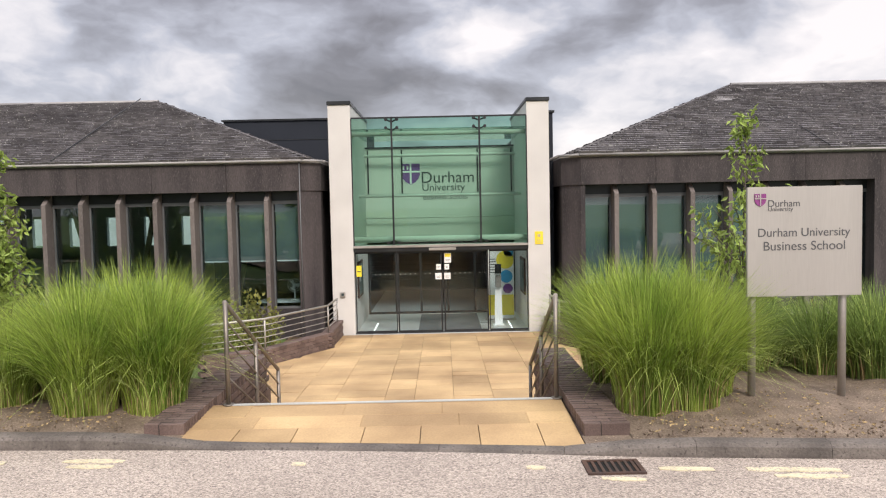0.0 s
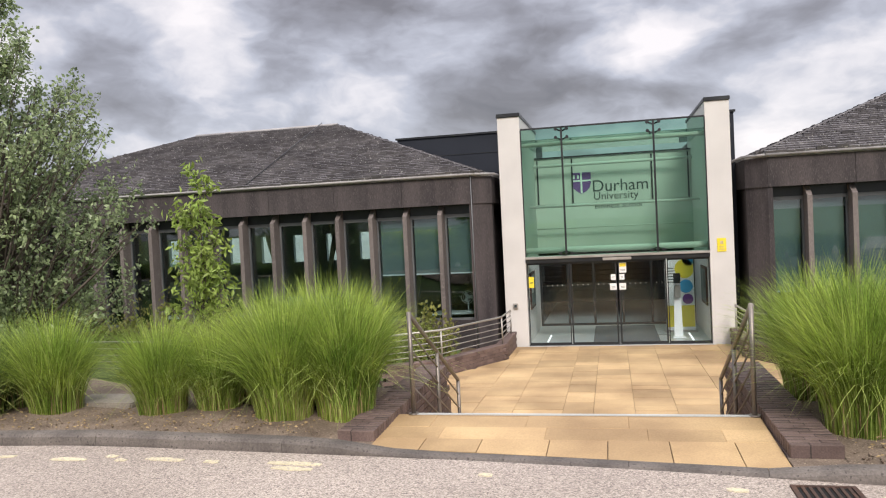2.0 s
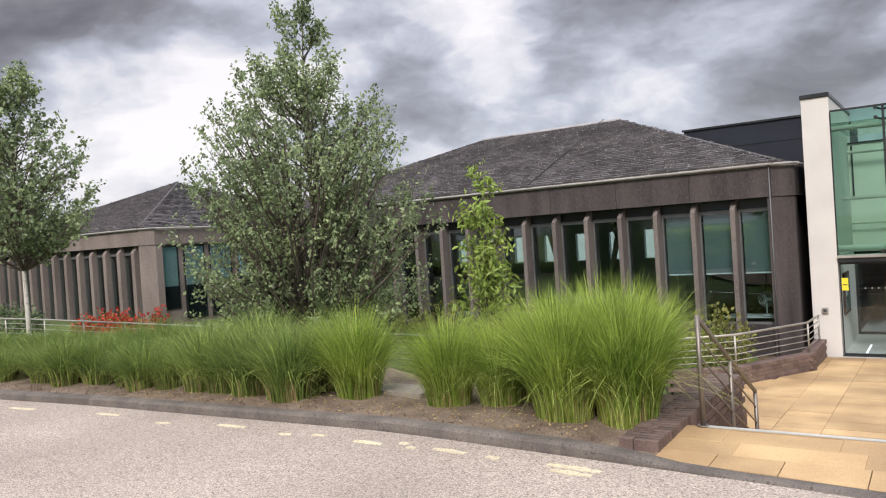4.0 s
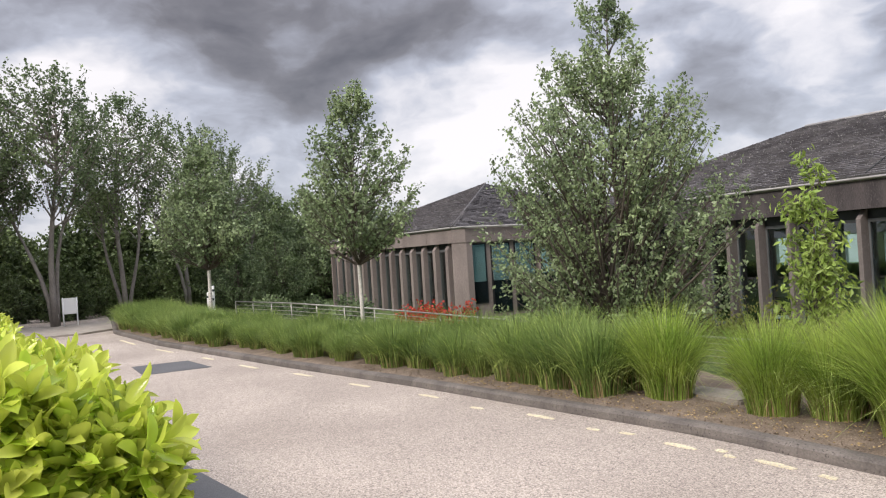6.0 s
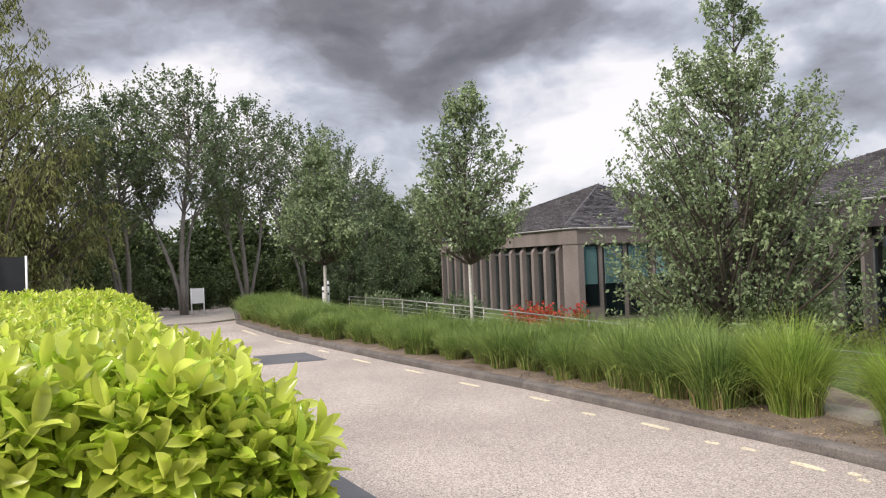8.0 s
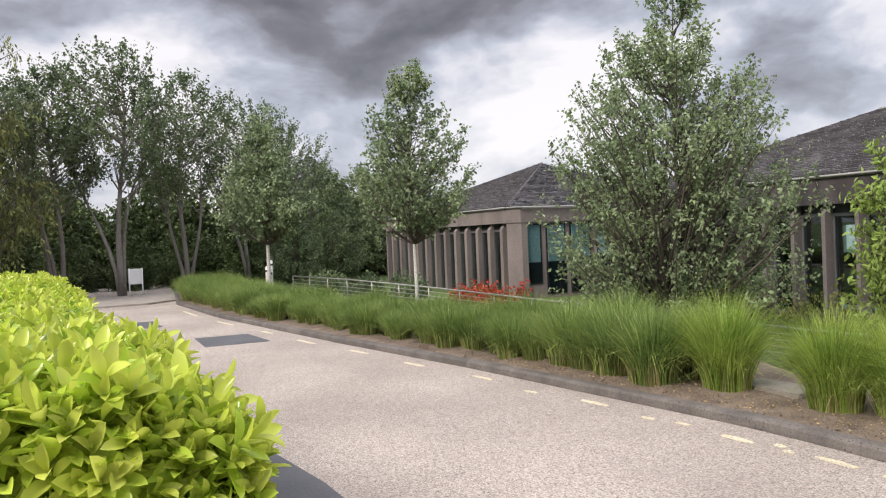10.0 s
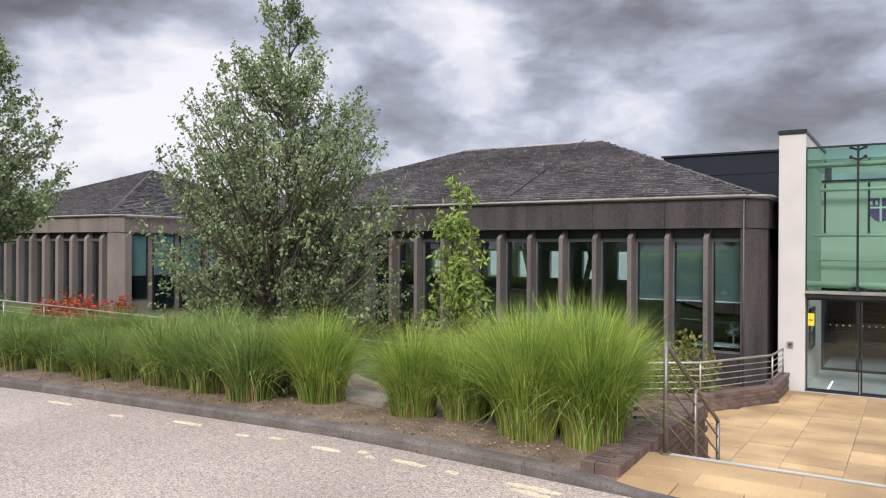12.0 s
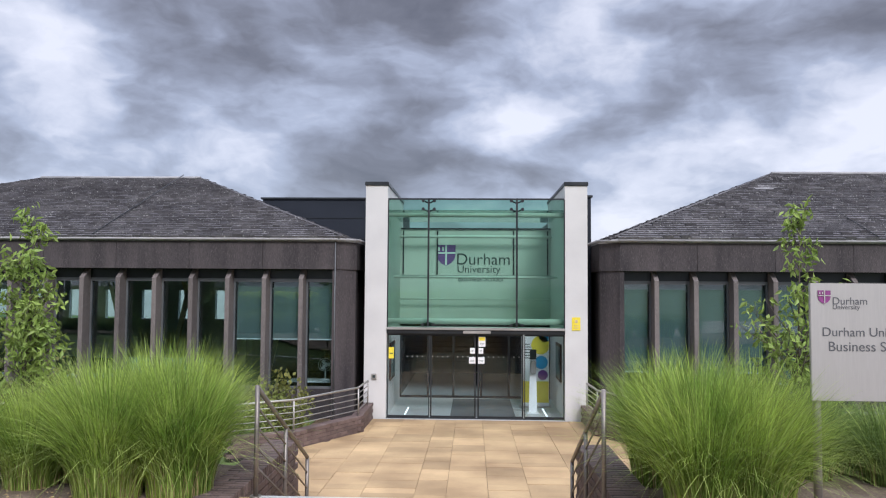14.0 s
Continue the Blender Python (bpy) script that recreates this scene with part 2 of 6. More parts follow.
SIGN_INK = mat("grey_sign_ink", (0.085, 0.085, 0.09), (0.105, 0.105, 0.11), 3, 60, 0.6, 0)
SCREEN_GREEN = mat("pale_green_screen", (0.30, 0.42, 0.36), (0.36, 0.48, 0.41), 2, 60, 0.7, 0.05, gr=0.06)
PALE_BLIND = mat("pale_roller_blind", (0.36, 0.42, 0.41), (0.43, 0.48, 0.46), 0.7, 90, 0.9, 0.1, gr=0.05)
YELLOW = mat("yellow_print", (0.80, 0.64, 0.04), (0.86, 0.70, 0.06), 3, 60, 0.5, 0)
BLUE = mat("blue_print", (0.03, 0.28, 0.55), (0.05, 0.34, 0.60), 3, 60, 0.5, 0)
ORANGE = mat("orange_plastic", (0.75, 0.22, 0.04), (0.80, 0.27, 0.06), 3, 60, 0.5, 0)
# emission that stands in for white reflections on the lobby floor
REFLECTION_GLOW = bpy.data.materials.new("reflection_glow")
REFLECTION_GLOW.use_nodes = True
REFLECTION_GLOW.node_tree.nodes["Principled BSDF"].inputs["Emission Color"].default_value = (1.0, 0.98, 0.94, 1)
REFLECTION_GLOW.node_tree.nodes["Principled BSDF"].inputs["Emission Strength"].default_value = 1.3
WIN_GLASS = glass("window_glass", (0.66, 0.79, 0.81), 0.01, 1.95)
GREEN_GLASS = glass("green_glass", (0.62, 0.80, 0.72), 0.01, 1.45)
DOOR_GLASS = glass("door_glass", (0.86, 0.92, 0.94), 0.01, 1.5)


# ---------------- mesh helpers ----------------
def bx(bm, x0, x1, y0, y1, z0, z1, bevel=0.0):
    vs = [bm.verts.new((x, y, z)) for x in (x0, x1) for y in (y0, y1) for z in (z0, z1)]
    fs = [bm.faces.new([vs[i] for i in f]) for f in ((0, 1, 3, 2), (4, 6, 7, 5), (0, 4, 5, 1), (2, 3, 7, 6), (0, 2, 6, 4), (1, 5, 7, 3))]
    if bevel:
        es = list({e for f in fs for e in f.edges})
        bmesh.ops.bevel(bm, geom=es, offset=bevel, segments=2, affect="EDGES")
    return bm


def box(x0, x1, y0, y1, z0, z1, bevel=0.0):
    return bx(bmesh.new(), x0, x1, y0, y1, z0, z1, bevel)


def prism(bm, poly, z0, z1):
    """An upright prism over a plan polygon."""
    lo, hi = [bm.verts.new((x, y, z0)) for x, y in poly], [bm.verts.new((x, y, z1)) for x, y in poly]
    n = len(poly)
    bm.faces.new(lo[::-1]), bm.faces.new(hi)
    for i in range(n):
        bm.faces.new((lo[i], lo[(i + 1) % n], hi[(i + 1) % n], hi[i]))
    return bm


def tube(bm, pts, radii, sides=8, cap=True):
    """A round tube along points."""
    pts = [Vector(p) for p in pts]
    if isinstance(radii, (int, float)):
        radii = [radii] * len(pts)
    rings = []
    for i, p in enumerate(pts):
        d = (pts[min(i + 1, len(pts) - 1)] - pts[max(i - 1, 0)]).normalized()
        a = d.orthogonal().normalized() if abs(d.z) > 0.9 else d.cross(Vector((0, 0, 1))).normalized()
        b = d.cross(a)
        rings.append([bm.verts.new(p + (a * math.cos(2 * math.pi * k / sides) + b * math.sin(2 * math.pi * k / sides)) * radii[i]) for k in range(sides)])
    for r, s in zip(rings, rings[1:]):
        for k in range(sides):
            f = bm.faces.new((r[k], r[(k + 1) % sides], s[(k + 1) % sides], s[k]))
            f.smooth = True
    if cap:
        bm.faces.new(rings[0][::-1]), bm.faces.new(rings[-1])
    return bm


def link(name, bm, material):
    me = bpy.data.meshes.new(name)
    bmesh.ops.recalc_face_normals(bm, faces=bm.faces)
    bm.to_mesh(me)
    bm.free()
    me.materials.append(material)
    return new(name, me)


def under(ob, parent):
    ob.parent = parent
    m = parent.matrix_basis
    if parent.parent:
        m = parent.parent.matrix_basis @ parent.matrix_parent_inverse @ m
    ob.matrix_parent_inverse = m.inverted()
    return ob


def part(name, bm, material, parent, label=""):
    ob = under(link(name, bm, material), parent)
    if label:
        tagged(ob, label)
    return ob


def thing(name, label, category, at, group=""):
    ob = new(name)
    ob.location = at
    ob.matrix_basis = Matrix.Translation(at)
    ob.empty_display_size = 0.2
    return tagged(ob, label, category, group)


def solid(name, bm, material, label="", category="", group="", kind=""):
    return tagged(link(name, bm, material), label, category, group, kind)


def from_arrays(name, verts, faces, material, smooth=False):
    me = bpy.data.meshes.new(name)
    me.from_pydata([tuple(v) for v in verts], [], faces)
    me.materials.append(material)
    if smooth:
        me.polygons.foreach_set("use_smooth", [True] * len(me.polygons))
    me.update()
    return me


def text_mesh(name, body, width, material):
    """Writing in the built-in font, turned into a mesh standing in the xz plane, its baseline on z = 0."""
    cu = bpy.data.curves.new(name, "FONT")
    cu.body, cu.size, cu.extrude = body, 1.0, 0.006
    ob = bpy.data.objects.new(name, cu)
    me = bpy.data.meshes.new_from_object(ob)
    bpy.data.objects.remove(ob)
    xs = [v.co.x for v in me.vertices]
    k = width / (max(xs) - min(xs))
    me.transform(Matrix.Rotation(radians(90), 4, "X") @ Matrix.Scale(k, 4) @ Matrix.Translation((-min(xs), 0, 0)))
    me.materials.clear()
    me.materials.append(material)
    return new(name, me)


# ---------------- ground ----------------
KERB_X = (-60, -34, -28, -26, -20, -13, -9.2, -4.6, -3.4, -2, -0.8, 0.45, 1.4, 2.8, 6, 12, 20, 60)
KERB_Y = (9.0, 5.6, 4.7, 4.4, 4.44, 5.03, 5.47, 5.8, 5.72, 5.64, 5.54, 5.41, 5.27, 5.14, 4.85, 4.3, 3.5, -0.5)


def kerb_y(x):
    return float(np.interp(x, KERB_X, KERB_Y))


def low_ground(x):
    return float(np.interp(x, (-60, -40, -26, -6, 60), (0.0, -0.1, -0.4, -1.3, -1.3)))


def smooth(a, b, v):
    t = min(max((v - a) / (b - a), 0), 1)
    return t * t * (3 - 2 * t)


def ground_z(x, y):
    if y < kerb_y(x) + 0.2:
        return -0.16
    near = smooth(-8.5, -5.5, x)
    z = -0.03 + (low_ground(x) + 0.03) * smooth(8.6 - 1.0 * near, 12.3 - 1.4 * near, y)
    z += 0.02 * noise.noise((x * 0.8, y * 0.8, 0))
    return z


def build_ground():
    xs = [-1500, -600, -250, -120, -80, -60] + list(np.arange(-45, 24, 0.4)) + [26, 30, 40, 60, 100, 250, 600, 1500]
    ys = [-1500, -500, -150, -60, -25, -10, 0, 3] + list(np.arange(4, 19, 0.3)) + [20, 23, 27, 32, 40, 60, 100, 250, 600, 1500]
    verts, faces, idx = [], [], {}
    for i, x in enumerate(xs):
        for j, y in enumerate(ys):
            z = ground_z(x, min(y, 60))
            if (-2.55 < x < 1.5 and 5.0 < y < 9.3) or (-3.7 < x < 3.7 and 8.9 < y < 21.5):
                z = -1.6
            elif -33 < x < 24 and kerb_y(x) + 0.2 < y < kerb_y(x) + 2.8:
                z -= 0.12
            verts.append((x, y, z))
    n = len(ys)
    for i in range(len(xs) - 1):
        for j in range(n - 1):
            a = i * n + j
            faces.append((a, a + n, a + n + 1, a + 1))
    tagged(new("ground", from_arrays("ground", verts, faces, LAWN, True)), "uneven green lawn and rough ground round the building", "ground", kind="structure")


build_ground()


def strip(name, xs, near, far, z, material, label, thick=0.08, category="road"):
    """A slab along x between two edges given as functions of x."""
    verts, faces = [], []
    for x in xs:
        a, b = near(x), far(x)
        zz = z(x) if callable(z) else z
        verts += [(x, a, zz), (x, b, zz), (x, b, zz - thick), (x, a, zz - thick)]
    for i in range(len(xs) - 1):
        for k in range(4):
            a, b = 4 * i + k, 4 * i + (k + 1) % 4
            faces.append((a, b, b + 4, a + 4)[::-1])
    faces += [(0, 1, 2, 3)[::-1], tuple(4 * (len(xs) - 1) + k for k in range(4))]
    return tagged(new(name, from_arrays(name, verts, faces, material)), label, category, kind="structure")


ROAD_Z = -0.06
strip("road", list(np.arange(-60, 60.1, 1.0)), lambda x: -9.0, kerb_y, ROAD_Z, ASPHALT, "pale worn asphalt road with exposed aggregate")


def flat(name, poly, z, material, label, category, thick=0.004):
    return solid(name, prism(bmesh.new(), poly, z - thick, z), material, label, category, kind="structure")


flat("footway", [(-30, -1.6), (-3.4, -1.6), (-3.6, 2.02), (-5.6, 2.06), (-12, 1.55), (-20, 1.0), (-30, 0.4)], ROAD_Z + 0.012, TARMAC, "dark grey tarmac footway beside the hedge", "pavement", 0.012)
flat("road_patch", [(-15.9, 3.05), (-14.35, 2.95), (-14.25, 4.15), (-15.8, 4.1)], ROAD_Z + 0.006, TARMAC, "dark tarmac repair patch in the road", "road patch")
flat("road_patch", [(-20.6, 2.3), (-18.9, 2.3), (-18.9, 2.9), (-20.6, 2.9)], ROAD_Z + 0.006, TARMAC, "dark tarmac repair patch in the road", "road patch")


def bed(name, xs, back):
    verts, faces = [], []
    rows = 30
    for x in xs:
        k = kerb_y(x) + 0.14
        for j in range(rows):
            y = k + (back(x) - k) * j / (rows - 1)
            edge = min(j, 4) / 4
            verts.append((x, y, 0.012 + edge * (0.025 + 0.035 * noise.noise((x * 1.3, y * 1.6, 2)) + 0.022 * noise.noise((x * 6, y * 6, 5))) + (ground_z(x, y) + 0.03) * smooth(7.5, 8.2, y) - 0.045 * smooth(0.55, 0.1, min(abs(x + 2.41), abs(x - 1.41)))))
    for i in range(len(xs) - 1):
        for j in range(rows - 1):
            a = i * rows + j
            faces.append((a, a + rows, a + rows + 1, a + 1))
    tagged(new(name, from_arrays(name, verts, faces, SOIL, True)), "dry brown soil of the planting bed", "soil", kind="structure")


bed("planting_bed", list(np.arange(-33, -9, 0.22)) + list(np.arange(-9, -2.43, 0.11)) + [-2.412], lambda x: kerb_y(x) + 3.2)
bed("planting_bed", [1.412] + list(np.arange(1.5, 7, 0.11)) + list(np.arange(7, 24, 0.22)), lambda x: kerb_y(x) + 3.8)


# ---------------- wings of the building ----------------
def office_wing(name, label, x0, x1, y0, depth, bays_from, spacing, blinds, conc, floor_z, fd=1.0, fw=1.0, fas1=2.84, lift=0.0, ridge_in=0.1, c=0.40):
    """A single-storey wing: precast fins between tall windows, a deep fascia and a hipped slate roof. Its front is on y0."""
    w = thing(name, label, "building", ((x0 + x1) / 2, y0 + depth / 2, floor_z))
    y1 = y0 + depth
    fas0 = 2.20
    outline = [(x0 + c, y0), (x1 - c, y0), (x1, y0 + c), (x1, y1), (x0, y1), (x0, y0 + c)]
    inner = [(x0 + c + 0.15, y0 + 0.3), (x1 - c - 0.15, y0 + 0.3), (x1 - 0.3, y0 + c + 0.15), (x1 - 0.3, y1 - 0.3), (x0 + 0.3, y1 - 0.3), (x0 + 0.3, y0 + c + 0.15)]
    # fascia: a ring of panels
    for i in range(6):
        a, b, d, e = outline[i], outline[(i + 1) % 6], inner[(i + 1) % 6], inner[i]
        n = max(1, round(math.dist(a, b) / (spacing * 2)))
        for k in range(n):
            def lerp(p, q, s):
                return (p[0] + (q[0] - p[0]) * s, p[1] + (q[1] - p[1]) * s)
            g = 0.004 / max(math.dist(a, b), 0.1)
            s0, s1 = k / n + g, (k + 1) / n - g
            part("fascia_panel", prism(bmesh.new(), [lerp(a, b, s0), lerp(a, b, s1), lerp(e, d, s1), lerp(e, d, s0)], fas0, fas1), conc, w)
    # corner piers and plinth
    for sx, (px, py), (qx, qy) in ((1, (x1 - c, y0 + 0.03), (x1, y0 + c + 0.03)), (-1, (x0 + c, y0 + 0.03), (x0, y0 + c + 0.03))):
        part("corner_pier", prism(bmesh.new(), [(px - sx * 0.1, py), (px, py), (qx - sx * 0.02, qy), (qx - sx * 0.02, qy + 0.25), (px - sx * 0.1, qy + 0.25)], floor_z - 0.5, fas0), conc, w)
    sill = -0.58
    part("plinth", box(x0 + c + 0.1, x1 - c - 0.1, y0 + 0.30, y0 + 0.55, floor_z - 0.5, sill), conc, w)
    part("side_wall", box(x1 - 0.32, x1 - 0.12, y0 + c + 0.1, y1 - 0.1, floor_z - 0.5, fas0), conc, w)
    part("side_wall", box(x0 + 0.12, x0 + 0.32, y0 + c + 0.1, y1 - 0.1, floor_z - 0.5, fas0), conc, w)
    # fins and windows
    xs = bays_from
    fin_me = None
    for n, fx in enumerate(xs):
        if fin_me is None:
            bm = bmesh.new()
            prof = [(0.02, -1.15), (0.02, 1.98), (0.30, 2.2), (0.52, 2.2), (0.52, -1.15)]
            sides = []
            for sx in (-0.06, 0.06):
                sides.append([bm.verts.new((sx * (0.85 if yy < 0.1 else 1), yy, zz)) for yy, zz in prof])
            bm.faces.new(sides[0]), bm.faces.new(sides[1][::-1])
            for k in range(5):
                bm.faces.new((sides[0][k], sides[0][(k + 1) % 5], sides[1][(k + 1) % 5], sides[1][k]))
            fin = part("fin", bm, CONCRETE_FIN if conc is CONCRETE else conc, w)
            fin_me = fin.data
            fin.matrix_basis = Matrix.Translation((fx, y0, 0)) @ Matrix.Diagonal((fw, fd, 1, 1))
        else:
            fin = under(new("fin", fin_me), w)
            fin.matrix_basis = Matrix.Translation((fx, y0, 0)) @ Matrix.Diagonal((fw, fd, 1, 1))
    edges = sorted([x0 + c + 0.05] + list(xs) + [x1 - c - 0.05])
    for n, (a, b) in enumerate(zip(edges, edges[1:])):
        a, b = a + 0.06, b - 0.06
        yw = y0 + 0.36 * fd
        if b - a < 0.2:
            continue
        bm = bmesh.new()
        for q in ((a, a + 0.04, sill, 1.98), (b - 0.04, b, sill, 1.98), (a + 0.04, b - 0.04, sill, sill + 0.05), (a + 0.04, b - 0.04, 1.90, 1.98)):
            bx(bm, q[0], q[1], yw - 0.03, yw + 0.04, q[2], q[3])
        win = part("window", box(a, b, yw - 0.02, yw + 0.1, 1.98, 2.2), DARK_FRAME, w)
        part("frame", bm, GREY_FRAME, win)
        pane = part("pane", box(a + 0.04, b - 0.04, yw, yw + 0.012, sill + 0.05, 1.90), WIN_GLASS, win)
        pane.visible_shadow = False
        drop = blinds(n, len(edges) - 1)
        if drop is not None:
            part("blind", box(a + 0.06, b - 0.06, yw + 0.08, yw + 0.085, drop, 1.92), BLIND, win, "grey-green roller blind, drawn down")
            part("blind_rail", box(a + 0.06, b - 0.06, yw + 0.07, yw + 0.09, drop - 0.03, drop), WHITE, win)
    # inside
    part("inner_floor", box(x0 + 0.4, x1 - 0.4, y0 + 0.56, y1 - 0.4, floor_z - 0.06, floor_z + 0.02), CARPET, w)
    part("inner_ceiling", box(x0 + 0.33, x1 - 0.33, y0 + 0.56, y1 - 0.33, 2.2, 2.26), CEILING_MAT, w)
    # rear wall with openings
    zs = [(floor_z, 0.55), (1.62, 2.2)]
    for za, zb in zs:
        part("rear_wall", box(x0 + 0.33, x1 - 0.33, y1 - 0.35, y1 - 0.15, za, zb), INNER_WALL, w)
    k = x0 + 0.33
    while k < x1 - 0.6:
        part("rear_pier", box(k, k + 0.72, y1 - 0.35, y1 - 0.15, 0.55, 1.62), INNER_WALL, w)
        k += 1.4
    # roof
    ov, zr = 0.06, fas1 + 0.09
    half = depth / 2
    rise = half * math.tan(radians(22.2)) + lift
    h = half + ov
    R0, R1 = (x0 + h + ridge_in, y0 + half, zr + rise), (x1 - h - ridge_in, y0 + half, zr + rise)
    if R1[0] < R0[0]:
        m = (x0 + x1) / 2
        R0, R1 = (m - 0.05, y0 + half, zr + rise), (m + 0.05, y0 + half, zr + rise)
    bm = bmesh.new()
    cc = 0.36
    gut = [(x0 + cc, y0 - ov), (x1 - cc, y0 - ov), (x1 + ov, y0 + cc), (x1 + ov, y1 + ov), (x0 - ov, y1 + ov), (x0 - ov, y0 + cc)]
    part("fascia_cap", prism(bmesh.new(), outline, fas1, fas1 + 0.045), LEAD, w)
    x0, x1, cc = x0 + 0.27, x1 - 0.27, 0.06
    base = [(x0 + cc, y0 - ov), (x1 - cc, y0 - ov), (x1 + ov, y0 + cc), (x1 + ov, y1 + ov), (x0 - ov, y1 + ov), (x0 - ov, y0 + cc)]
    vb = [bm.verts.new((px, py, zr)) for px, py in base]
    v0, v1 = bm.verts.new(R0), bm.verts.new(R1)
    bm.faces.new((vb[0], vb[1], v1, v0)), bm.faces.new((vb[1], vb[2], v1)), bm.faces.new((vb[2], vb[3], v1))
    bm.faces.new((vb[3], vb[4], v0, v1)), bm.faces.new((vb[4], vb[5], v0)), bm.faces.new((vb[5], vb[0], v0))
    bm.faces.new(vb[::-1])
    roof = part("roof", bm, SLATE, w, "weathered grey slate roof with lichen spots")
    # slates in courses on the front and the two hip ends
    verts, faces = [], []
    rnd = random.Random(int(x0 * 3) + 200)

    def slate(o, u, v, nrm, a, b, s, t, lift):
        th = 0.03 + lift
        q = [o + u * a + v * s + nrm * (th + 0.012), o + u * b + v * s + nrm * (th + 0.012), o + u * b + v * t + nrm * 0.006, o + u * a + v * t + nrm * 0.006]
        p = [o + u * a + v * s + nrm * 0.001, o + u * b + v * s + nrm * 0.001]
        i = len(verts)
        verts.extend([tuple(x) for x in q + p])
        faces.extend([(i, i + 1, i + 2, i + 3), (i + 4, i + 5, i + 1, i), (i + 4, i, i + 3), (i + 5, i + 2, i + 1)])

    course, wd = 0.155, 0.21
    # each slope: its eaves line and the ridge line above it
    r0, r1 = Vector(R0), Vector(R1)
    for e0, e1, t0, t1 in ((Vector((x0, y0 - ov, zr)), Vector((x1, y0 - ov, zr)), r0, r1),
                           (Vector((x1 + ov, y0, zr)), Vector((x1 + ov, y1, zr)), r1, r1),
                           (Vector((x0 - ov, y1, zr)), Vector((x0 - ov, y0, zr)), r0, r0)):
        u = (e1 - e0).normalized()
        foot = e0 + u * (t0 - e0).dot(u)
        v = t0 - foot
        L = v.length
        v.normalize()
        nrm = u.cross(v)
        length, in0, in1 = (e1 - e0).length, (t0 - e0).dot(u), (e1 - t1).dot(u)
        r = 0
        while r * course < L:
            q = r * course
            a0, a1 = 0.03 + (in0 - 0.03) * q / L, length - 0.03 - (in1 - 0.03) * q / L
            k = a0 - rnd.random() * wd
            while k < a1:
                b = k + wd * rnd.uniform(0.75, 1.25)
                p0, p1 = max(k, a0) + 0.006, min(b, a1) - 0.006
                if p1 - p0 > 0.04:
                    slate(e0, u, v, nrm, p0, p1, q - 0.02 + rnd.uniform(-0.01, 0.01), min(q + course * 1.05, L), rnd.uniform(0, 0.014) + (0.024 if rnd.random() < 0.09 else 0))
                k = b
            r += 1
    sl = under(new("slate_covering", from_arrays("slate_covering", verts, faces, SLATE)), roof)
    tagged(sl, kind="stuff")
    bm = bmesh.new()
    tube(bm, [Vector(R0) + Vector((0, 0, 0.03)), Vector(R1) + Vector((0, 0, 0.03))], 0.055, 8)
    part("ridge", bm, LEAD, roof, "pale ridge capping")
    for px, py, r in ((x1, y0, R1), (x0, y0, R0)):
        bm = bmesh.new()
        tube(bm, [(px, py, zr + 0.035), Vector(r) + Vector((0, 0, 0.02))], 0.03, 6)
        part("hip_roll", bm, SLATE, roof)
    bm = bmesh.new()
    ring = [(px, py, fas1 + 0.05) for px, py in gut]
    for a, b in zip(ring, ring[1:] + ring[:1]):
        tube(bm, [a, b], 0.034, 6)
    part("gutter", bm, LEAD, roof, "pale grey eaves gutter")
    return w


LEFT_FINS = [-4.07 - 0.862 * k for k in range(17)]
RIGHT_FINS = [4.07 + 0.885 * k for k in range(7)] + [10.36 + 0.885 * k for k in range(1, 12)]
left_wing = office_wing("office_wing", "low brown aggregate-concrete office wing with hipped slate roof", -19.2, -2.84, 17.4, 11.0, LEFT_FINS, 0.862,
                        lambda n, m: 0.57 if n >= m - 3 else None, CONCRETE, -1.25, lift=-0.09)
right_wing = office_wing("office_wing", "low brown aggregate-concrete office wing with green blinds drawn", 2.84, 21.0, 17.4, 11.0, RIGHT_FINS, 0.885,
                         lambda n, m: (-0.35 if n % 3 else -0.1) if n < 7 else None, CONCRETE, -1.25, lift=0.07, ridge_in=0.42)
far_wing = office_wing("office_wing", "pale aggregate-concrete office wing with close-set fins", -33.2, -22.1, 15.2, 11.0, [-22.9 - 0.84 * k for k in range(12)], 0.84,
                       lambda n, m: None, CONCRETE_PALE, -0.5, fd=0.62, fw=1.75, fas1=2.70, lift=-0.1, c=0.35)
for a, b in ((15.72, 16.5), (16.7, 17.6), (17.8, 18.8)):
    low = -0.45 if a > 16 else -0.05
    win = part("window", box(-22.23, -22.20, a, b, low, 2.15), DARK_FRAME, far_wing)
    part("pane", box(-22.17, -22.16, a + 0.06, b - 0.06, low + 0.05, 2.1), WIN_GLASS, win).visible_shadow = False
    part("blind", box(-22.198, -22.192, a + 0.07, b - 0.07, 0.75, 2.09), PALE_BLIND, win, "pale roller blind, half drawn")
# lightning conductors down the slopes and the corner
for wing, x in ((left_wing, -9.0), (right_wing, 9.0)):
    bm = bmesh.new()
    tube(bm, [(x, 22.8, 5.20), (x, 17.4, 3.0)], 0.014, 5)
    part("conductor", bm, DARK_FRAME, wing)
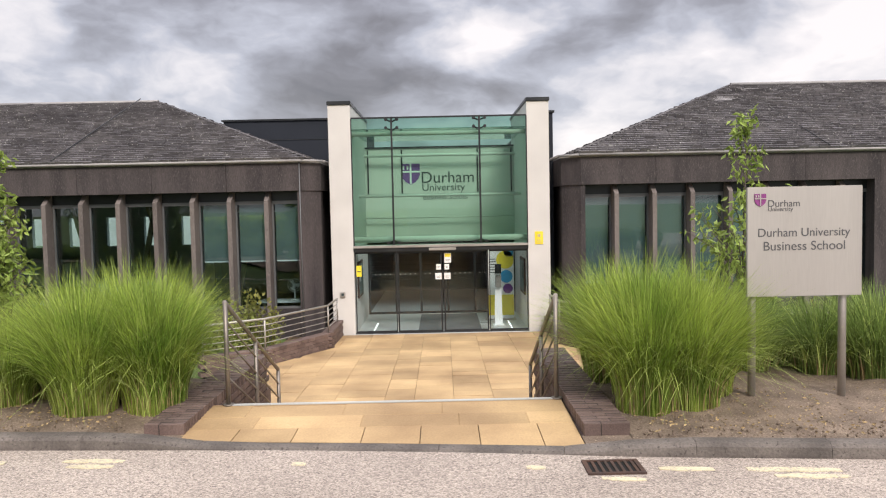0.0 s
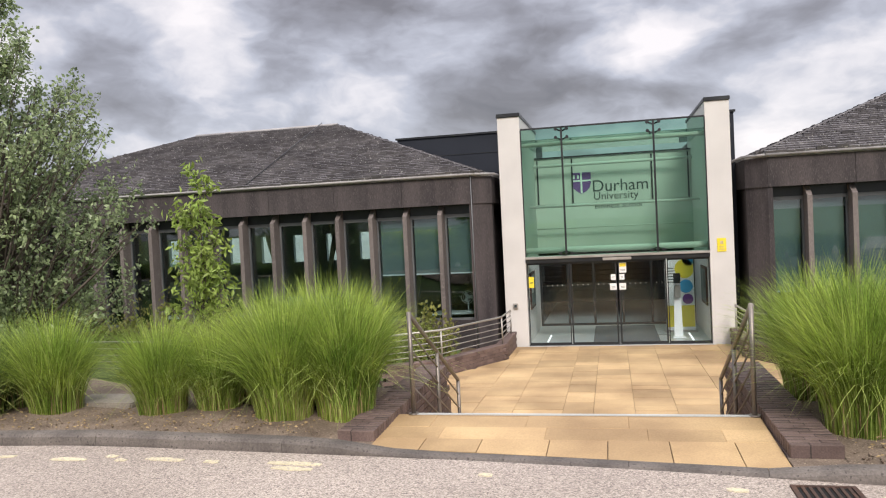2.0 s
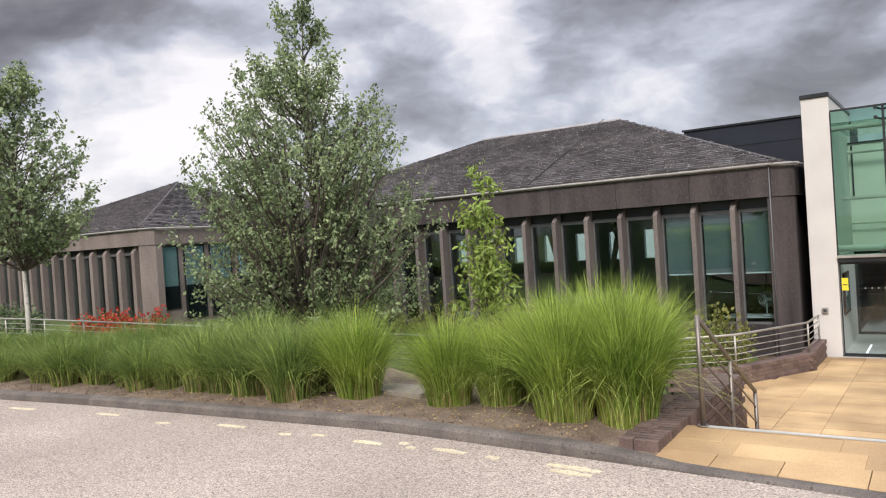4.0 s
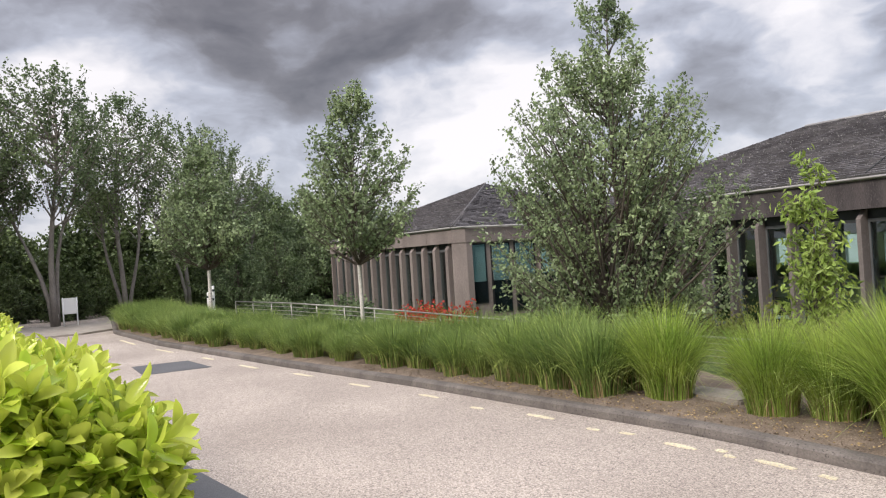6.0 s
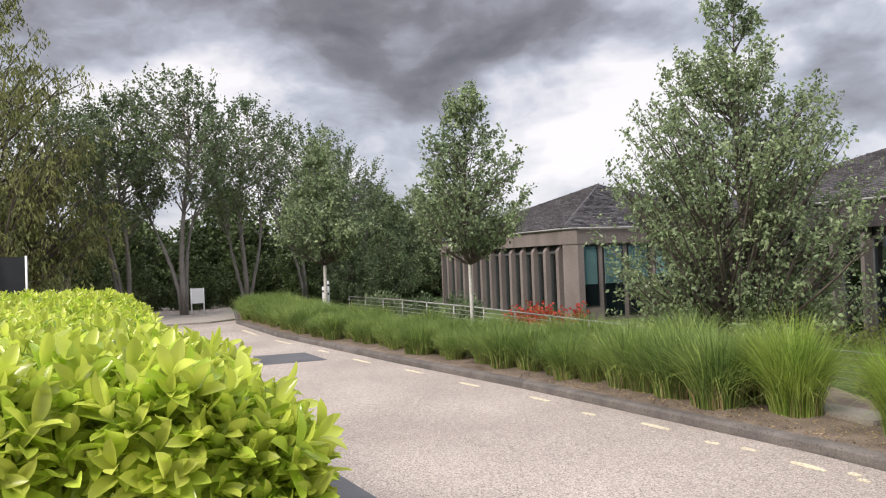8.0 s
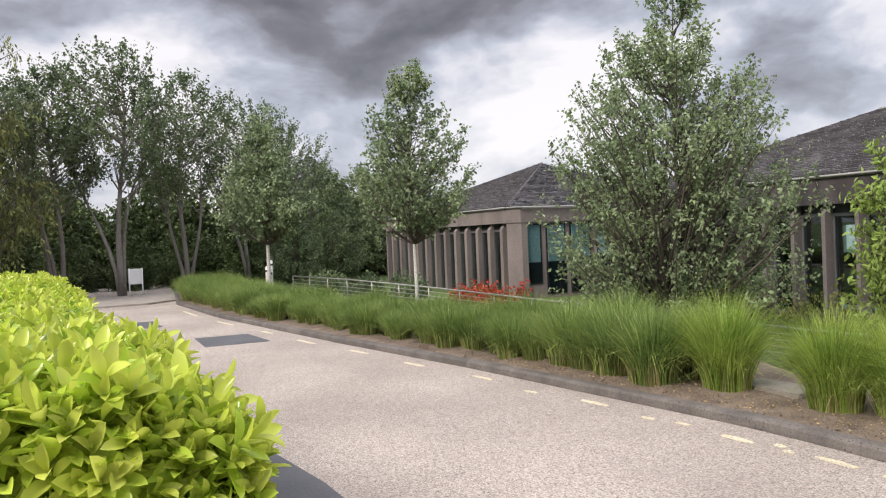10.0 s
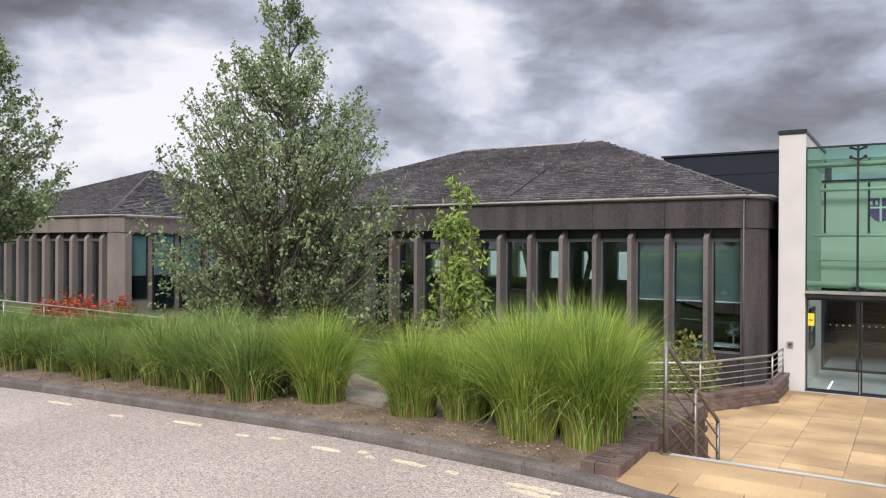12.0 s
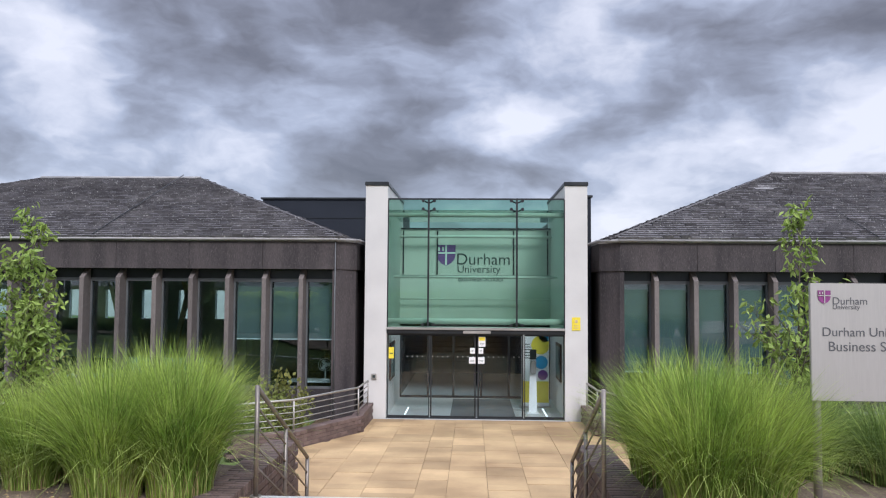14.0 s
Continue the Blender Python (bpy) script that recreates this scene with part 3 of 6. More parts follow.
# pale repaired slates near the ridge
for x0_, x1_, d0, d1 in ((8.55, 9.5, 4.95, 5.25), (7.9, 8.4, 4.1, 4.3), (7.75, 8.25, 3.9, 4.08)):
    bm = bmesh.new()
    t22 = math.tan(radians(22.2))
    q = [bm.verts.new((x, 17.34 + d, 2.93 + d * t22 + 0.062)) for x, d in ((x0_, d0), (x1_, d0), (x1_, d1), (x0_, d1))]
    p = [bm.verts.new(v.co - Vector((0, 0, 0.04))) for v in q]
    bm.faces.new(q), bm.faces.new(p[::-1])
    for k in range(4):
        bm.faces.new((q[k], p[k], p[(k + 1) % 4], q[(k + 1) % 4]))
    part("repair_slate", bm, LEAD, right_wing)
bm = bmesh.new()
tube(bm, [(-3.27, 17.38, 2.88), (-3.27, 17.385, -1.2)], 0.014, 6)
part("conductor", bm, GREY_FRAME, left_wing)
# a wide pier in the middle of the long wing
part("pier", box(10.05, 10.62, 17.4, 17.9, -1.7, 2.2), CONCRETE, right_wing)


# ---------------- entrance ----------------
def entrance():
    e = thing("entrance_block", "white rendered entrance block with a green glass front", "building", (0, 19, -1.25))
    for sx, (a, b) in ((-1, (-2.62, -2.10)), (1, (2.03, 2.55))):
        part("side_wall", box(a, b, 17.68, 21.6, -1.7, 4.18), RENDER_WHITE, e)
        part("coping", box(a - 0.02, b + 0.02, 17.65, 21.7, 4.18, 4.27, 0.01), DARK_FRAME, e, "dark metal coping")
    part("back_wall", box(-2.10, 2.03, 20.9, 21.1, 0.805, 3.40), RENDER_WHITE, e)
    part("lobby_ceiling", box(-2.10, 2.03, 17.86, 18.3, 0.80, 0.86), RENDER_WHITE, e)
    part("lobby_floor", box(-2.10, 2.03, 17.6, 27.0, -1.7, -1.235), FLOOR_GREY, e)
    part("door_mat", box(-0.62, 0.92, 17.95, 20.8, -1.235, -1.225), CARPET, e, "dark ribbed entrance mat")
    part("head_beam", box(-2.10, 2.03, 17.66, 17.86, 0.72, 0.86, 0.01), DARK_FRAME, e)
    part("head_trim", box(-2.10, 2.03, 17.62, 17.655, 0.815, 0.865, 0.008), STEEL, e, "bright metal trim")
    part("sensor_box", box(-0.32, 0.32, 17.60, 17.655, 0.735, 0.80, 0.01), STEEL, e)
    # glass front
    gl = part("glass_front", box(-2.085, 2.02, 17.70, 17.715, 0.875, 3.85), GREEN_GLASS, e, "green tinted glass screen")
    gl.visible_shadow = False
    part("top_channel", box(-2.09, 2.02, 17.68, 17.74, 3.85, 3.885), DARK_FRAME, e)
    part("side_channel", box(-2.10, -2.075, 17.68, 17.74, 0.87, 3.85), DARK_FRAME, e)
    part("side_channel", box(2.01, 2.035, 17.68, 17.74, 0.87, 3.85), DARK_FRAME, e)
    for x in (-1.14, 0.92):
        part("glass_joint", box(x - 0.022, x + 0.022, 17.685, 17.73, 0.875, 3.85), DARK_FRAME, e)
        for z in (3.78, 3.58, 0.98):
            bm = bmesh.new()
            for dx in (-0.13, 0.13):
                tube(bm, [(x, 17.80, z), (x + dx, 17.75, z + 0.05 * (1 if z > 2 else -1))], 0.02, 6)
                tube(bm, [(x + dx, 17.67, z + 0.05 * (1 if z > 2 else -1)), (x + dx, 17.76, z + 0.05 * (1 if z > 2 else -1))], 0.038, 8)
            part("spider_clamp", bm, DARK_FRAME, e)
    for z, y, r in ((3.52, 18.0, 0.055), (1.0, 18.0, 0.07), (3.18, 20.6, 0.04), (2.06, 19.2, 0.035), (1.48, 20.7, 0.018)):
        bm = bmesh.new()
        tube(bm, [(-2.1, y, z), (2.03, y, z)], r, 12)
        part("tube_beam", bm, RENDER_WHITE, e)
    roof = part("glass_roof", box(-2.1, 2.03, 17.74, 20.9, 3.60, 3.612), GREEN_GLASS, e)
    roof.visible_shadow = False
    part("roof_edge", box(-2.1, 2.03, 20.86, 20.9, 3.40, 3.44), DARK_FRAME, e)
    for x in (-2.02, -1.08, 1.02, 1.95):
        part("wall_bar", box(x - 0.02, x + 0.02, 20.86, 20.898, 2.15, 3.36), DARK_FRAME, e)
    # dark bar in place of the shadow line under the tube beam
    part("wall_rail", box(-2.1, 2.03, 20.87, 20.898, 2.10, 2.13), DARK_FRAME, e)
    # doors
    doors = part("door_set", box(-2.10, 2.03, 17.72, 17.80, -1.245, -1.215), DARK_FRAME, e)
    for a, b, nm in ((-2.08, -1.10, "side_light"), (-1.08, -0.02, "door_leaf"), (0.02, 1.08, "door_leaf"), (1.10, 2.02, "side_light")):
        bm = bmesh.new()
        fw = 0.035 if nm == "door_leaf" else 0.02
        for q in ((a, a + fw, -1.215, 0.72), (b - fw, b, -1.215, 0.72), (a + fw, b - fw, -1.215, -1.17), (a + fw, b - fw, 0.68, 0.72)):
            bx(bm, q[0], q[1], 17.735, 17.775, q[2], q[3])
        leaf = part(nm, bm, DARK_FRAME, doors)
        pane = under(link("pane", box(a + fw, b - fw, 17.75, 17.76, -1.17, 0.68), DOOR_GLASS), e)
        pane.visible_shadow = False
    # notices on the doors
    for a, b, z0, z1, m in ((-0.155, -0.045, 0.27, 0.40, WHITE), (0.04, 0.15, 0.27, 0.40, WHITE), (-0.18, -0.03, 0.04, 0.19, WHITE), (0.03, 0.18, 0.04, 0.19, WHITE), (0.04, 0.20, 0.43, 0.66, YELLOW)):
        card = part("notice", box(a, b, 17.728, 17.734, z0, z1), WHITE, e, "small paper notice on the door glass")
        if m is YELLOW:
            part("print", box(a + 0.01, b - 0.01, 17.724, 17.727, z1 - 0.09, z1 - 0.01), YELLOW, card)
        for k in range(2):
            zb = z0 + 0.04 + k * 0.03
            part("print_bar", box(a + 0.03, b - 0.03, 17.724, 17.727, zb, zb + 0.007), INK, card)
    # inner doors
    bm = bmesh.new()
    for x in (-2.08, -1.32, -0.62, 0.14, 0.90, 1.99):
        bx(bm, x - 0.03, x + 0.03, 20.98, 21.05, -1.23, 0.80)
    bx(bm, -2.08, 2.0, 20.98, 21.05, -1.23, -1.17), bx(bm, -2.08, 2.0, 20.98, 21.05, 0.72, 0.80)
    inner = part("inner_screen", bm, DARK_FRAME, e)
    pn = part("pane", box(-2.05, 1.98, 21.01, 21.02, -1.2, 0.75), DOOR_GLASS, inner)
    pn.visible_shadow = False
    for k in range(28):
        x = -1.9 + k * 0.14
        part("glass_dot", box(x - 0.013, x + 0.013, 20.99, 21.0, -0.12, -0.094), WHITE, e)
    # hall behind, its dimness and bluish reflections put into the wall colour
    part("hall_wall", box(-6.4, 6.0, 27.0, 27.2, -1.7, 1.6), HALL_SHADE, e)
    part("hall_wall", box(-6.6, -6.4, 21.6, 27.2, -1.7, 1.6), HALL_SHADE, e)
    part("hall_wall", box(6.0, 6.2, 21.6, 27.2, -1.7, 1.6), HALL_SHADE, e)
    part("hall_ceiling", box(-6.6, 6.2, 21.1, 27.2, 1.6, 1.7), HALL_SHADE, e)
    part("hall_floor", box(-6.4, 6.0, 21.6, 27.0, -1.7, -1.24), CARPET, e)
    # bars added to stand in for the steps mirrored in the door glass
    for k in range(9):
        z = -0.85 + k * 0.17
        part("hall_slat", box(-5.0, 5.0, 26.6, 26.7, z, z + 0.06), HALL_SHADE, e)
    return e


entrance()


def crest(name, x, y, z, w, h, material, parent, cross=WHITE):
    """A plain shield with a pale cross."""
    bm = bmesh.new()
    pts = [(-0.5, 0.5), (0.5, 0.5), (0.5, 0.0), (0.42, -0.22), (0.25, -0.38), (0.0, -0.5), (-0.25, -0.38), (-0.42, -0.22), (-0.5, 0.0)]
    vs = [bm.verts.new((x + px * w, y, z + pz * h)) for px, pz in pts]
    bm.faces.new(vs[::-1])
    f = bmesh.ops.extrude_face_region(bm, geom=bm.faces[:])
    bmesh.ops.translate(bm, verts=[v for v in f["geom"] if isinstance(v, bmesh.types.BMVert)], vec=(0, -0.004, 0))
    s = part(name, bm, material, parent)
    bm = bmesh.new()
    bx(bm, x - 0.045 * w, x + 0.045 * w, y - 0.009, y - 0.005, z - 0.47 * h, z + 0.5 * h)
    bx(bm, x - 0.5 * w, x - 0.046 * w, y - 0.009, y - 0.005, z + 0.08 * h, z + 0.155 * h)
    bx(bm, x + 0.046 * w, x + 0.5 * w, y - 0.009, y - 0.005, z + 0.08 * h, z + 0.155 * h)
    for k in (-1, 1):
        bx(bm, x - 0.27 * w + k * 0.11 * w - 0.05 * w, x - 0.27 * w + k * 0.11 * w + 0.05 * w, y - 0.009, y - 0.005, z + 0.22 * h, z + 0.40 * h)
    part("cross", bm, cross, s)
    return s


def place_text(ob, x, y, z, parent):
    ob.location = (x, y, z)
    ob.matrix_basis = Matrix.Translation((x, y, z))
    return under(ob, parent)


logo = thing("wall_lettering", "purple shield and dark lettering on the pale entrance wall", "sign", (0, 20.88, 2.4))
crest("shield", -0.84, 20.895, 2.68, 0.52, 0.58, PURPLE, logo)
place_text(text_mesh("lettering", "Durham", 1.45, INK), -0.535, 20.89, 2.43, logo)
place_text(text_mesh("lettering", "University", 1.18, INK), -0.52, 20.89, 2.21, logo)
place_text(text_mesh("lettering", "Business School", 1.23, INK), -0.50, 20.89, 1.97, logo)

# dark cladding volumes beside and behind the entrance
clad = thing("clad_block", "tall block in black cladding behind the entrance", "building", (-5, 24, -1.25))
part("wall", box(-6.3, -2.63, 22.0, 30.0, 1.75, 4.36), BLACK_CLAD, clad)
part("wall", box(-2.72, -2.625, 18.3, 22.0, -1.7, 2.9), BLACK_CLAD, clad)
part("wall", box(2.56, 2.84, 19.0, 30.0, -1.7, 4.07), BLACK_CLAD, clad)
for z in (2.3, 2.9, 3.5):
    part("joint_bead", box(-6.3, -2.7, 21.985, 21.998, z + 0.3, z + 0.315), DARK_FRAME, clad)
part("coping", box(-6.35, -2.63, 21.95, 30.0, 4.36, 4.41), DARK_FRAME, clad)
part("coping", box(2.56, 2.88, 18.95, 30.0, 4.07, 4.12), DARK_FRAME, clad)
link_block = thing("link_block", "low dark glazed link between two wings", "building", (-20.5, 22, -0.8))
part("wall", box(-22.2, -19.0, 18.95, 19.3, -1.4, 2.6), CONCRETE_PALE, link_block)
part("roof", box(-22.4, -18.8, 18.85, 27, 2.6, 2.75), LEAD, link_block)
for k in range(3):
    x = -22.0 + k * 1.0
    part("blind", box(x + 0.07, x + 0.83, 18.885, 18.89, 0.9, 2.08), PALE_BLIND, link_block)
    win = part("window", box(x, x + 0.9, 18.90, 18.94, -0.8, 2.2), DARK_FRAME, link_block)
    part("pane", box(x + 0.06, x + 0.84, 18.86, 18.87, -0.7, 2.1), WIN_GLASS, win).visible_shadow = False


# ---------------- kerbs, apron, steps and landing ----------------
DROP_L, DROP_R = -1.95, 1.0


def kerb_top(x):
    return 0.045 - 0.085 * smooth(DROP_L - 0.7, DROP_L + 0.3, x) * (1 - smooth(DROP_R - 0.25, DROP_R + 0.6, x))


def build_kerb():
    row = thing("kerb", "weathered grey concrete kerb, dropped at the entrance", "kerb", (0, 5.5, -0.1))
    tagged(row, kind="structure")
    x = -33.0
    while x < 23:
        b = x + 0.905
        bm = bmesh.new()
        rings = []
        for q in (x + 0.0015, (x + b) / 2, b + 0.0085):
            s = (kerb_y(q + 0.05) - kerb_y(q - 0.05)) / 0.1
            n = Vector((-s, 1, 0)).normalized()
            p, t = Vector((q, kerb_y(q), 0)), kerb_top(q)
            prof = [(0, -0.2), (0.0, ROAD_Z + 0.02 if t > 0 else t - 0.02), (0.008, t - 0.03), (0.03, t - 0.006), (0.06, t), (0.135, t), (0.135, -0.2)]
            rings.append([bm.verts.new(p + n * (d - 0.01) + Vector((0, 0, z))) for d, z in prof])
        for r, s in zip(rings, rings[1:]):
            for k in range(7):
                bm.faces.new((r[k], s[k], s[(k + 1) % 7], r[(k + 1) % 7]))
        bm.faces.new(rings[0]), bm.faces.new(rings[-1][::-1])
        part("kerbstone", bm, KERB, row)
        x += 0.915


build_kerb()


def worn_mark(x0, x1, off, w, rnd):
    """A stretch of a worn painted line along the kerb."""
    bm = bmesh.new()
    n = max(3, int((x1 - x0) / 0.07))
    up, lo = [], []
    for k in range(n + 1):
        x = x0 + (x1 - x0) * k / n
        taper = min(k, n - k, 2) / 2
        y = kerb_y(x) - off
        hw = w * (0.3 + 0.2 * taper)
        for side, lst in ((1, up), (-1, lo)):
            yy = y + side * hw + rnd.uniform(-0.008, 0.008)
            lst.append((bm.verts.new((x, yy, ROAD_Z + 0.006)), bm.verts.new((x, yy, ROAD_Z - 0.004))))
    for k in range(n):
        bm.faces.new((lo[k][0], lo[k + 1][0], up[k + 1][0], up[k][0]))
        bm.faces.new((lo[k][1], lo[k + 1][1], lo[k + 1][0], lo[k][0]))
        bm.faces.new((up[k][0], up[k + 1][0], up[k + 1][1], up[k][1]))
        bm.faces.new((up[k][1], up[k + 1][1], lo[k + 1][1], lo[k][1]))
    for k in (0, n):
        bm.faces.new((lo[k][0], up[k][0], up[k][1], lo[k][1]))
    return solid("road_marking", bm, YELLOW_PAINT, "worn pale yellow line painted on the road", "road marking", "worn yellow lines", "structure")


rnd = random.Random(4)
for a, b, o in ((-2.80, -2.35, 0.26), (-2.72, -2.38, 0.38), (-3.35, -3.22, 0.30), (-3.9, -3.55, 0.30), (-4.15, -4.05, 0.36), (-4.75, -4.42, 0.40), (-4.3, -4.2, 0.28), (-5.3, -5.15, 0.33),
                (-5.65, -5.5, 0.40), (-6.6, -6.2, 0.30), (-7.4, -7.2, 0.42), (-8.6, -8.2, 0.3), (-10.2, -9.7, 0.36), (-12.0, -11.4, 0.3), (-14.0, -13.2, 0.36), (-16, -15.4, 0.32), (-19, -17.8, 0.34), (-23, -21, 0.34),
                (0.55, 0.68, 0.30), (1.02, 1.30, 0.47), (1.44, 1.80, 0.25), (2.02, 2.62, 0.24), (2.15, 2.62, 0.36), (3.0, 3.6, 0.24), (-1.1, -1.0, 0.3)):
    worn_mark(a, b, o, 0.075, rnd)


def drain_grate():
    g = thing("drain_grate", "rusty cast-iron drain grate in the road", "drain", (1.14, 5.06, ROAD_Z))
    # no hole: a thin black plate on the road gives its shade
    part("pit", box(0.97, 1.31, 4.94, 5.17, ROAD_Z + 0.001, ROAD_Z + 0.004), PIT_SHADE, g)
    bm = bmesh.new()
    for q in ((0.945, 0.975, 4.92, 5.19), (1.305, 1.335, 4.92, 5.19), (0.975, 1.305, 4.92, 4.945), (0.975, 1.305, 5.165, 5.19)):
        bx(bm, *q, ROAD_Z - 0.01, ROAD_Z + 0.014)
    part("frame", bm, IRON, g)
    for k in range(7):
        x = 1.003 + k * 0.0455
        part("bar", box(x, x + 0.02, 4.946, 5.164, ROAD_Z + 0.002, ROAD_Z + 0.012), IRON, g)


drain_grate()


def slab_field(owner, y0, y1, zf, left, right, depth_of, rnd, gap=0.007, thick=0.05, width=(0.55, 0.95)):
    """Paving slabs in staggered rows between two edges, each with its own slight tilt and height."""
    y = y0
    while y < y1 - 0.12:
        d = depth_of(rnd)
        ye = min(y + d, y1)
        if y1 - ye < 0.15:
            ye = y1
        a, b = left((y + ye) / 2), right((y + ye) / 2)
        x = a - rnd.uniform(0, 0.5)
        while x < b:
            w = rnd.uniform(*width)
            if b - (x + w) < 0.25:
                w = b - x + 0.01
            p, q = max(x, a) + gap, min(x + w, b) - gap
            if q - p > 0.12:
                bm = bmesh.new()
                dz = [rnd.uniform(-0.0025, 0.0025) for _ in range(4)]
                vs = []
                for (vx, vy), e in zip(((p, y + gap), (q, y + gap), (q, ye - gap), (p, ye - gap)), dz):
                    vs.append((vx, vy, zf(vx, vy) + e))
                top = [bm.verts.new(v) for v in vs]
                cx, cy = (p + q) / 2, (y + ye) / 2
                rim = [bm.verts.new((vx + (0.006 if vx < cx else -0.006) * -1, vy + (0.006 if vy < cy else -0.006) * -1, vz - 0.007)) for vx, vy, vz in vs]
                bot = [bm.verts.new((v.co.x, v.co.y, v.co.z - thick)) for v in rim]
                bm.faces.new(top)
                for r, s in ((top, rim), (rim, bot)):
                    for k in range(4):
                        bm.faces.new((r[k], s[k], s[(k + 1) % 4], r[(k + 1) % 4]))
                part("slab", bm, SANDSTONE, owner)
            x += w
        y = ye


STEP_Y, RISE, TREAD, STEPS = 6.70, 0.156, 0.30, 7
LAND_Z0 = -RISE * STEPS


def apron_z(x, y):
    return -0.043 + 0.043 * (y - 5.6) / 1.1


def landing_z(x, y):
    return LAND_Z0 - (y - 8.8) * 0.0165


def build_paving():
    rnd = random.Random(11)
    apron = thing("apron_paving", "yellow sandstone paving slabs rising from the dropped kerb", "paving", (-0.5, 6.1, 0))
    tagged(apron, kind="structure")
    bm = bmesh.new()
    xs = list(np.arange(-2.13, 1.05, 0.2)) + [1.05]
    lo = [bm.verts.new((x, kerb_y(x) + 0.12, apron_z(x, kerb_y(x) + 0.12) - 0.012)) for x in xs]
    hi = [bm.verts.new((x, STEP_Y - 0.06, apron_z(x, STEP_Y) - 0.012)) for x in xs]
    for k in range(len(xs) - 1):
        bm.faces.new((lo[k], lo[k + 1], hi[k + 1], hi[k]))
    bmesh.ops.solidify(bm, geom=bm.faces[:], thickness=0.2)
    part("bedding", bm, JOINT, apron)
    # the first row follows the kerb's curve
    x = -2.12
    while x < 1.0:
        w = rnd.uniform(0.36, 0.56)
        if 1.04 - (x + w) < 0.25:
            w = 1.04 - x
        q = min(x + w, 1.04)
        bm = bmesh.new()
        pts = [(x + 0.004, kerb_y(x) + 0.135), (q - 0.004, kerb_y(q) + 0.135), (q - 0.004, 6.028), (x + 0.004, 6.028)]
        up = [bm.verts.new((px, py, apron_z(px, py) + 0.001)) for px, py in pts]
        dn = [bm.verts.new((px, py, apron_z(px, py) - 0.05)) for px, py in pts]
        bm.faces.new(up)
        for k in range(4):
            bm.faces.new((up[k], dn[k], dn[(k + 1) % 4], up[(k + 1) % 4]))
        part("slab", bm, SANDSTONE, apron)
        x = q
    slab_field(apron, 6.035, STEP_Y - 0.05, apron_z, lambda y: -2.12, lambda y: 1.04, lambda r: 0.30, rnd, 0.0035)
    st = thing("steps", "flight of yellow sandstone steps with a metal nosing, leading down", "steps", (-0.5, 7.7, LAND_Z0))
    tagged(st, kind="structure")
    for k in range(STEPS):
        z = -RISE * k
        y = STEP_Y + TREAD * (k - 1) if k else STEP_Y - 0.05
        part("tread", box(-2.12, 1.04, y, STEP_Y + TREAD * k + 0.012, z - RISE * 1.2, z - 0.002, 0.006), SANDSTONE, st)
    part("nosing", box(-1.93, 0.99, STEP_Y - 0.03, STEP_Y + 0.02, -0.002, 0.008, 0.003), FLOOR_GREY, st, "worn metal nosing strip")
    land = thing("landing_paving", "yellow sandstone paving of the sunken forecourt", "paving", (0, 13, LAND_Z0))
    tagged(land, kind="structure")
    bm = bmesh.new()
    vs = [bm.verts.new((x, y, landing_z(x, y) - 0.012)) for x, y in ((-3.65, 8.5), (3.65, 8.5), (3.65, 17.62), (-3.65, 17.62))]
    bm.faces.new(vs)
    bmesh.ops.solidify(bm, geom=bm.faces[:], thickness=0.3)
    part("bedding", bm, JOINT, land)
    edge = lambda y, side: float(np.interp(y, (8.4, 9.2, 9.6, 13.5, 15.9, 17.6), (-2.12, -2.12, -3.6, -3.5, -2.6, -2.58) if side < 0 else (1.04, 1.04, 3.6, 3.5, 2.6, 2.5)))
    # long joints run towards the doors, cross joints are staggered
    x = -3.62
    while x < 3.6:
        xe = min(x + rnd.choice((0.45, 0.6, 0.6, 0.75)), 3.62)
        y = STEP_Y + TREAD * (STEPS - 1) + 0.02 - rnd.uniform(0, 0.5)
        while y < 17.55:
            ye = min(y + rnd.choice((0.3, 0.45, 0.45, 0.6, 0.75)), 17.6)
            ya = max(y, 8.52)
            lo_a, hi_a = (max(x, edge(q, -1) - 0.02) for q in (ya, ye))
            lo_b, hi_b = (min(xe, edge(q, 1) + 0.02) for q in (ya, ye))
            if lo_b - lo_a > 0.03 and hi_b - hi_a > 0.03 and ye - ya > 0.05:
                bm = bmesh.new()
                g, z = 0.003, rnd.uniform(-0.003, 0.003)
                up = [bm.verts.new((px, py, landing_z(px, py) + z + rnd.uniform(-0.001, 0.001))) for px, py in ((lo_a + g, ya + g), (lo_b - g, ya + g), (hi_b - g, ye - g), (hi_a + g, ye - g))]
                dn = [bm.verts.new((v.co.x, v.co.y, v.co.z - 0.05)) for v in up]
                bm.faces.new(up)
                for k in range(4):
                    bm.faces.new((up[k], dn[k], dn[(k + 1) % 4], up[(k + 1) % 4]))
                part("slab", bm, SANDSTONE, land)
            y = ye
        x = xe


build_paving()

DARK_MORTAR = mat("dark_mortar", (0.035, 0.03, 0.027), (0.06, 0.05, 0.045), 5, 60, 0.95, 0.3)


def brick_mesh(l, w, h):
    bm = box(-l / 2, l / 2, -w / 2, w / 2, -h / 2, h / 2)
    bmesh.ops.bevel(bm, geom=bm.edges[:], offset=0.0035, segments=1, affect="EDGES")
    bmesh.ops.recalc_face_normals(bm, faces=bm.faces)
    me = bpy.data.meshes.new("brick")
    bm.to_mesh(me)
    bm.free()
    me.materials.append(BRICK)
    return me


